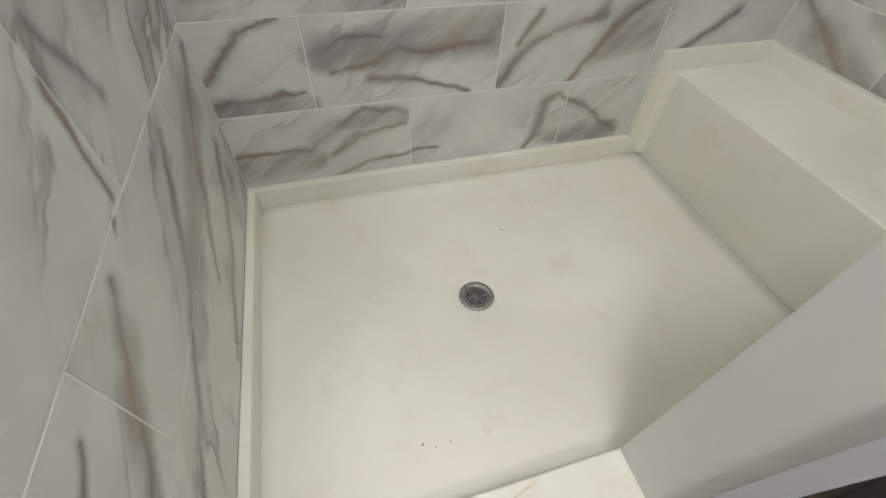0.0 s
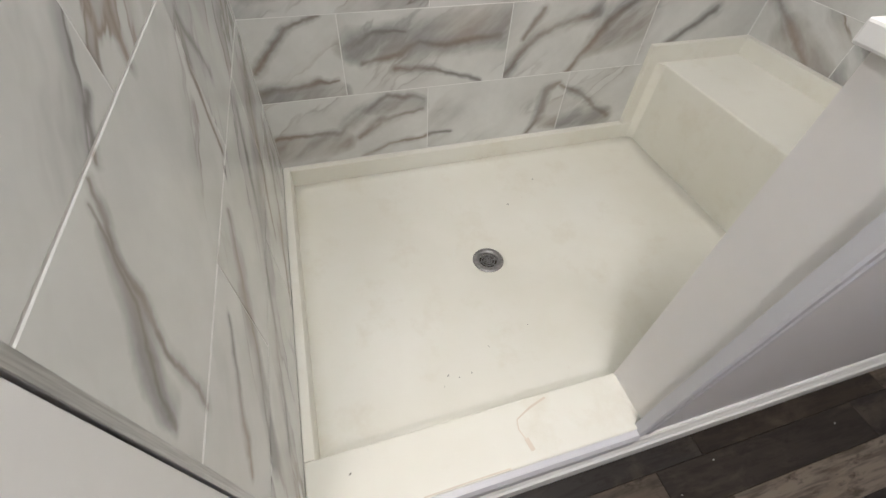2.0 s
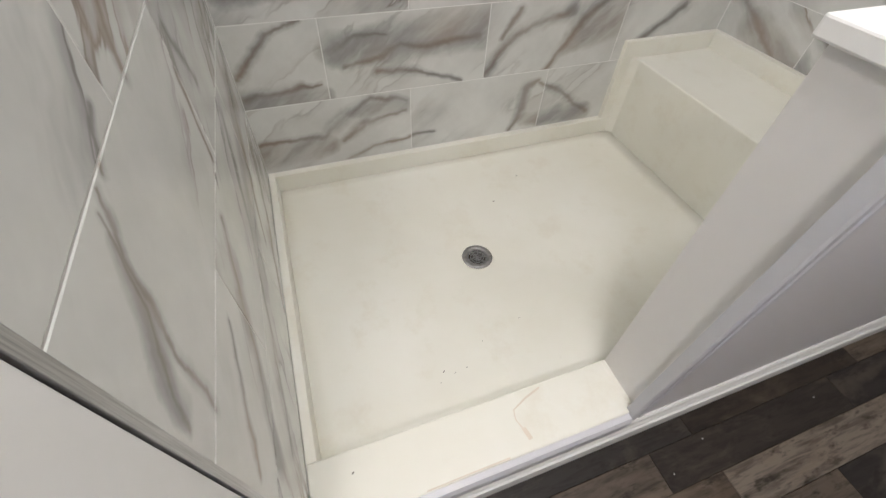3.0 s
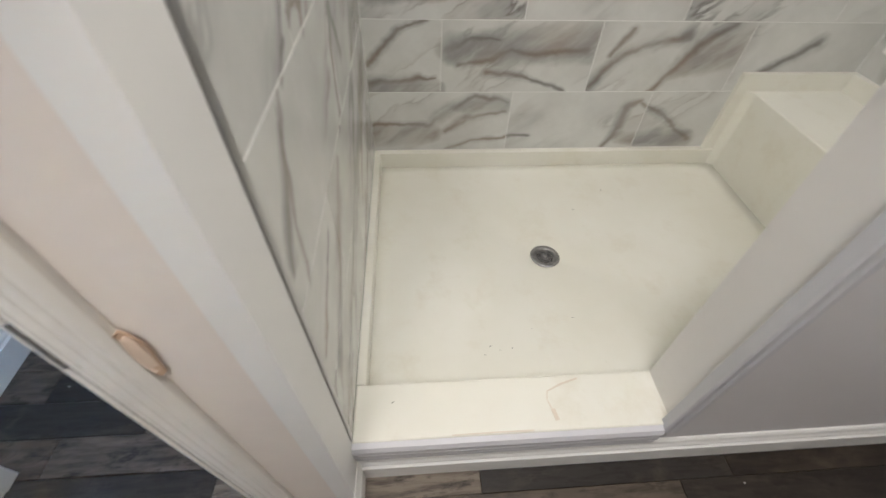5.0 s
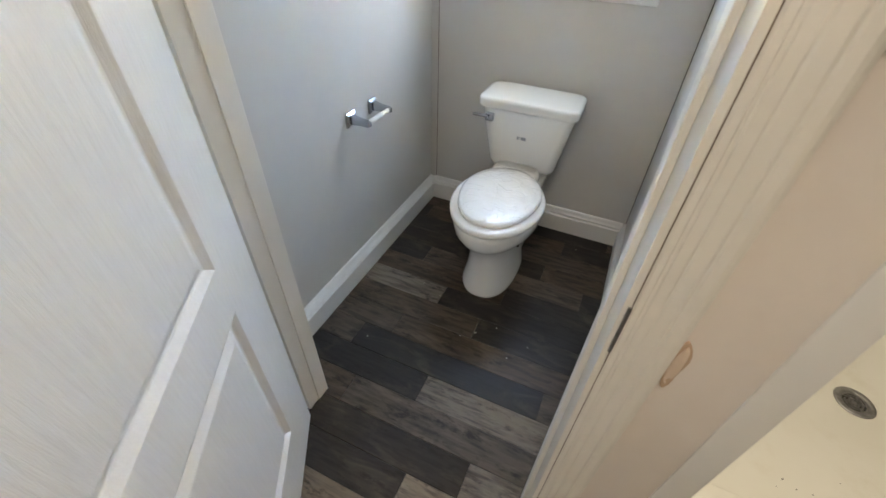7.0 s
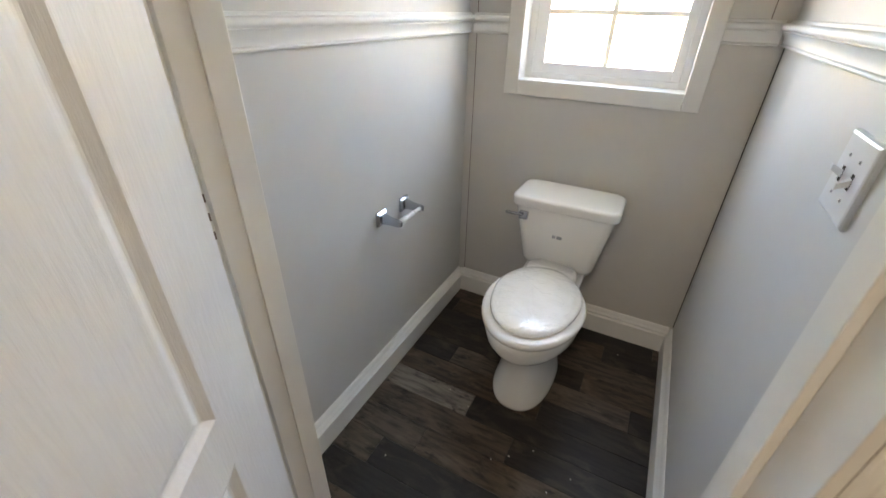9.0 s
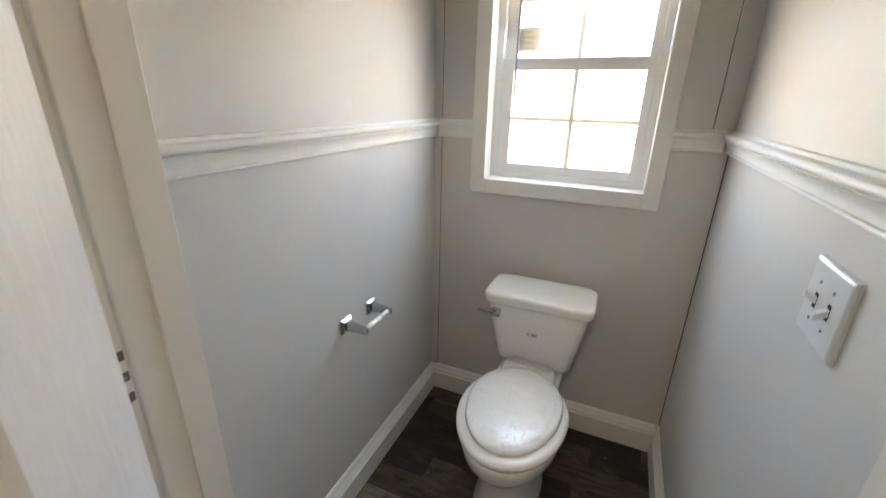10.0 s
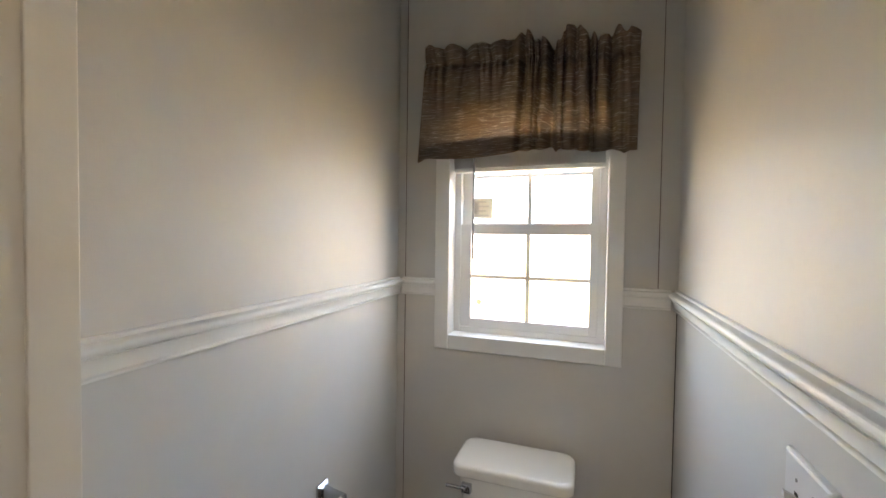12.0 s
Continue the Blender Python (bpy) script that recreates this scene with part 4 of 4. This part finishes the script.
loft(bm, [rounded(TX - h, TX + h, f, 1.290, z, r) for h, f, z, r in ((0.196, 1.090, 0.6735, 0.035), (0.2035, 1.0815, 0.6750, 0.038), (0.2055, 1.0790, 0.6800, 0.040), (0.2055, 1.0790, 0.7030, 0.040), (0.2040, 1.0805, 0.7095, 0.039), (0.1990, 1.0855, 0.7145, 0.036), (0.190, 1.095, 0.7165, 0.03), (0.15, 1.13, 0.717, 0.03))])
part("tank_lid", bm, M_CHINA, toilet, smooth=True)
bm = bmesh.new()
box(bm, TX - 0.168, TX - 0.132, 1.082, 1.106, 0.618, 0.650, bevel=0.004)
part("lever_plate", bm, M_CHROME, tank, "chrome lever plate")
bm = bmesh.new()
box(bm, TX - 0.222, TX - 0.150, 1.072, 1.083, 0.634, 0.645, bevel=0.004)
part("flush_lever", bm, M_CHROME, tank, "chrome flush lever")
for x0, x1 in ((-0.026, -0.020), (-0.018, -0.014), (-0.009, 0.012)):
    part("printed_mark", boxes((TX + x0, TX + x1, 1.1053, 1.1062, 0.553, 0.566)), M_INK, tank, "small grey printed mark")

# ---- paper holder ----
holder = thing("paper_holder", "chrome toilet paper holder with an empty white roller", "paper holder")
for y in (0.655, 0.800):
    bm = bmesh.new()
    loft(bm, [[(-1.170 + d, y + s * a, 0.712 + t * a) for s, t in ((-1, -1), (1, -1), (1, 1), (-1, 1))] for d, a in ((0.0, 0.026), (0.006, 0.026), (0.013, 0.019), (0.014, 0.013))])
    part("rosette", bm, M_CHROME, holder)
    bm = bmesh.new()
    loft(bm, [[(-1.157 + d, y + s * a, 0.712 - e + t * b) for s, t in ((-1, -1), (1, -1), (1, 1), (-1, 1))] for d, a, b, e in ((0.0, 0.011, 0.016, 0), (0.030, 0.009, 0.012, 0.002), (0.068, 0.008, 0.010, 0.004), (0.074, 0.006, 0.008, 0.004))])
    part("arm", bm, M_CHROME, holder)
bm = bmesh.new()
disc(bm, (-1.095, 0.705, 0.708), 0.0095, 0.082, axis="y", seg=18)
disc(bm, (-1.095, 0.768, 0.708), 0.0078, 0.050, axis="y", seg=18)
part("roller", bm, M_SEAT, holder, "white plastic roller", smooth=True)

# ---- switch plate ----
switch = thing("light_switch", "white two-gang toggle switch plate on the partition", "light switch")
bm = bmesh.new()
loft(bm, [[(-0.112 - d, 0.376 + i, 1.066 + i), (-0.112 - d, 0.503 - i, 1.066 + i), (-0.112 - d, 0.503 - i, 1.192 - i), (-0.112 - d, 0.376 + i, 1.192 - i)] for i, d in ((0, 0), (0, 0.005), (0.002, 0.008), (0.006, 0.0095))])
plate = part("plate", bm, M_PLASTIC, switch)
for y, up in ((0.4625, 1), (0.4165, -1)):
    part("slot", boxes((-0.1222, -0.1212, y - 0.005, y + 0.005, 1.117, 1.141)), M_DARK, plate)
    bm = bmesh.new()
    c = Vector((-0.1215, y, 1.129))
    tip = c + Vector((-0.016, 0, 0.009 * up))
    loft(bm, [[p + Vector((0, s * 0.0047 * k, t * 0.0058 * k)) for s, t in ((-1, -1), (1, -1), (1, 1), (-1, 1))] for p, k in ((c, 1.0), (tip, 0.8))])
    part("toggle", bm, M_PLASTIC, plate)
    for z in (1.099, 1.159):
        bm = bmesh.new()
        disc(bm, (-0.1218, y, z), 0.0028, 0.0016, axis="x", seg=10)
        part("screw", bm, M_CHROME, plate)

# ---- fixtures for the added ceiling lamps, out of view ----
for lx, ly, power, size in LAMPS:
    lamp = thing("added_lamp", "added square lamp with a frosted diffuser, out of view on the ceiling", "ceiling lamp", group="ceiling lamps")
    part("housing", boxes((lx - 0.22, lx + 0.22, ly - 0.22, ly + 0.22, 2.575, 2.6), bevel=0.004), M_TRIM, lamp)
    part("diffuser", boxes((lx - 0.20, lx + 0.20, ly - 0.20, ly + 0.20, 2.545, 2.5745), bevel=0.008), M_LIGHT, lamp, "glowing frosted diffuser of the added lamp")

# ---- pen on the half wall ----
pen = thing("marker_pen", "black marker pen with a pale band lying on the half wall", "pen")
way = Vector((0.76, 0.65, 0))
bm = bmesh.new()
turn = Matrix.Translation(Vector((0.808, 0.080, 1.1345)) + way * 0.075) @ way.to_track_quat("Z", "Y").to_matrix().to_4x4()
bmesh.ops.create_cone(bm, cap_ends=True, segments=16, radius1=0.0082, radius2=0.0082, depth=0.15, matrix=turn)
part("barrel", bm, M_DARK, pen, smooth=False)
bm = bmesh.new()
turn = Matrix.Translation(Vector((0.808, 0.080, 1.1345)) + way * 0.012) @ way.to_track_quat("Z", "Y").to_matrix().to_4x4()
bmesh.ops.create_cone(bm, cap_ends=True, segments=16, radius1=0.0086, radius2=0.0086, depth=0.005, matrix=turn)
part("band", bm, M_PLASTIC, pen, "pale band")

# ---- stains and crumbs in the shower ----
rng = random.Random(4)
for x, y, s in ((0.40, 0.30, 1.0), (0.43, 0.285, 0.6), (0.47, 0.29, 0.8), (0.38, 0.27, 0.5), (0.70, 0.40, 1.2), (0.62, 0.98, 0.8), (0.86, 0.95, 1.0), (1.02, 1.06, 0.7), (0.77, 0.30, 0.7), (0.10, 0.10, 0.9), (0.55, 0.36, 0.5), (0.30, 0.52, 0.4)):
    bm = bmesh.new()
    a = rng.uniform(0, 3)
    z = 0.2262 if y < 0.15 else DRAIN[2] + (PAN_Z - DRAIN[2]) * min(1, math.hypot((x - DRAIN[0]) / 0.95, (y - DRAIN[1]) / 0.62)) ** 0.9 + 0.0003
    n = 7
    ring = [(x + 0.0042 * s * math.cos(t) * math.cos(a) - 0.0014 * s * math.sin(t) * math.sin(a), y + 0.0042 * s * math.cos(t) * math.sin(a) + 0.0014 * s * math.sin(t) * math.cos(a), z) for t in [2 * math.pi * k / n for k in range(n)]]
    loft(bm, [ring, [(p[0], p[1], z + 0.0015) for p in ring]])
    thing("debris_crumb", "tiny dark crumb lying in the shower pan", "debris", bm=bm, mat=M_DIRT, group="crumbs in the shower")
for pts, w in ((((0.520, 0.060), (0.512, 0.085), (0.518, 0.108), (0.560, 0.126), (0.610, 0.140)), 0.0020), (((0.528, 0.030), (0.522, 0.060)), 0.0045), (((0.25, 0.008), (0.36, 0.009), (0.46, 0.008)), 0.0020)):
    bm = bmesh.new()
    left, right = [], []
    for k, (x, y) in enumerate(pts):
        nx, ny = pts[min(k + 1, len(pts) - 1)], pts[max(k - 1, 0)]
        d = Vector((nx[0] - ny[0], nx[1] - ny[1], 0)).normalized()
        wk = w * (0.6 + 0.8 * rng.random())
        left.append((x - d.y * wk, y + d.x * wk))
        right.append((x + d.y * wk, y - d.x * wk))
    ring = left + right[::-1]
    loft(bm, [[(x, y, 0.2258) for x, y in ring], [(x, y, 0.2266) for x, y in ring]])
    thing("curb_stain", "faint rust-brown dried drip on the shower curb", "stain", kind="structure", bm=bm, mat=M_STAIN)

for x, y, s in ((-0.57, 0.50, 1.0), (-0.62, 0.46, 0.7), (-0.50, 0.56, 0.8), (-0.78, 0.62, 0.7), (-0.42, 0.44, 0.9), (-0.36, 0.52, 0.6), (-0.95, 0.30, 0.8), (-0.88, 0.66, 0.6), (-0.30, 1.20, 0.8), (1.10, -0.10, 0.8), (1.55, -0.12, 0.7), (0.95, -0.15, 0.7)):
    bm = bmesh.new()
    a, n = rng.uniform(0, 3), 6
    ring = [(x + 0.0034 * s * math.cos(t + a) * (0.7 + 0.5 * rng.random()), y + 0.0024 * s * math.sin(t + a), 0.0002) for t in [2 * math.pi * k / n for k in range(n)]]
    loft(bm, [ring, [(p[0], p[1], 0.0016) for p in ring]])
    thing("debris_chip", "tiny pale chip lying on the plank floor", "debris", bm=bm, mat=M_CHIP, group="chips on the floor")

# ---- wall tiles ----
ROWS_Z = [0.227 + 0.2735 * k for k in range(8)]
TILE_W, GAP = 0.605, 0.0032
tile_meshes = {}


def tile(parent, axis, a0, a1, z0, z1, face):
    """One tile with eased edges; axis 'x' lies on the back wall, 'y' on a side wall facing the way of face's sign."""
    w, h = round(a1 - a0, 4), round(z1 - z0, 4)
    kind = "side" if axis == "y" else "low" if z0 < 0.4 else "high" if z0 > 0.7 else "west" if a1 < 0.95 else "east"
    key = (kind, w, h, face > 1)
    if key not in tile_meshes:
        bm = bmesh.new()
        rings = []
        for inset, d in ((0, -0.008), (0, -0.0010), (0.0010, 0.0)):
            u, v = w / 2 - inset, h / 2 - inset
            if axis == "x":
                rings.append([(-u, -d, -v), (u, -d, -v), (u, -d, v), (-u, -d, v)])
            else:
                s = -1 if face > 1 else 1
                rings.append([(s * d, -u, -v), (s * d, u, -v), (s * d, u, v), (s * d, -u, v)])
        loft(bm, rings)
        tile_meshes[key] = to_mesh("tile", bm, M_MARBLE_SIDE if kind == "side" else M_MARBLE[kind])
    t = new("tile", tile_meshes[key])
    t.parent = parent
    a, z = (a0 + a1) / 2, (z0 + z1) / 2
    t.location = (a, face, z) if axis == "x" else (face, a, z)


def tile_wall(parent, axis, lo, hi, face, first, rows, bottom=None):
    for k, z in enumerate(rows):
        z0, z1 = z + GAP / 2, z + 0.2735 - GAP / 2
        if bottom and z0 < bottom:
            if z1 < bottom + 0.02:
                continue
            z0 = bottom
        a = first + (TILE_W / 2 if k % 2 == 0 else 0) - 3 * TILE_W
        while a < hi:
            b0, b1 = max(a + GAP / 2, lo), min(a + TILE_W - GAP / 2, hi)
            if b1 - b0 > 0.012:
                tile(parent, axis, b0, b1, z0, z1, face)
            a += TILE_W


tile_wall(wall_shower_north, "x", 0.001, 2.046, 1.2600, 0.292, ROWS_Z)
tile_wall(wall_partition, "y", 0.0205, 1.2585, 0.0000, 0.312, ROWS_Z)
tile_wall(wall_shower_east, "y", 0.152, 1.2585, 2.0500, 0.25, ROWS_Z, bottom=0.586)

# ---- floor planks ----
PL, PW, PY = 0.742, 0.1095, -0.19
JOINTS = {-1: 0.35, 0: 0.914, 1: -0.405, 2: -0.15, 3: -0.655, 4: -0.255, 5: -0.873, 6: -0.578, 7: -0.775, 8: -0.53, 9: -0.213, 10: -0.41, 11: -0.62, 12: -0.36, 13: -0.9}
# tone of each plank, row by row from the first joint: d dark, m middling, p pale
TONES = {0: "dpm", 1: "mdp", 2: "mmd", 3: "dpm", 4: "mdm", 5: "mmd", 6: "mdd", 7: "pdd", 8: "mdd", 9: "dmd", 10: "ddm", 11: "dmd", 12: "dmd"}
plank_meshes = {}
rng = random.Random(11)
for k in range(-20, 14):
    y0, y1 = PY + PW * k + 0.0006, PY + PW * (k + 1) - 0.0006
    if y1 > 1.335:
        y1 = 1.335
    x = JOINTS.get(k, rng.uniform(-0.7, 0.0)) - 4 * PL
    if y0 > 0.0:
        lo, hi = -1.17, -0.112
    elif y0 > -0.085:
        lo, hi = -2.0, 2.6
        y1 = min(y1, 0.04)
    else:
        lo, hi = -2.0, 2.65
    while x < hi:
        a, b = max(x + 0.0006, lo), min(x + PL - 0.0006, hi)
        if b - a > 0.01:
            row, first = TONES.get(k), [q for q in (JOINTS.get(k, 0) + PL * n for n in range(-4, 4)) if q - PL < -1.16 < q or q > -1.16][0]
            n = round((x + PL - first) / PL)
            tint = row[n] if row and 0 <= n < len(row) else "dmdmdpmd"[rng.randrange(8)]
            key = (round(b - a, 3), round(y1 - y0, 4), tint)
            if key not in plank_meshes:
                bm = bmesh.new()
                u, v = key[0] / 2, key[1] / 2
                loft(bm, [[(-u + i, -v + i, z), (u - i, -v + i, z), (u - i, v - i, z), (-u + i, v - i, z)] for i, z in ((0, -0.0045), (0, -0.0012), (0.0011, 0.0))])
                plank_meshes[key] = to_mesh("plank", bm, M_PLANKS[tint])
            p = new("plank", plank_meshes[key])
            p.parent = floor
            p.location = ((a + b) / 2, (y0 + y1) / 2, 0)
        x += PL
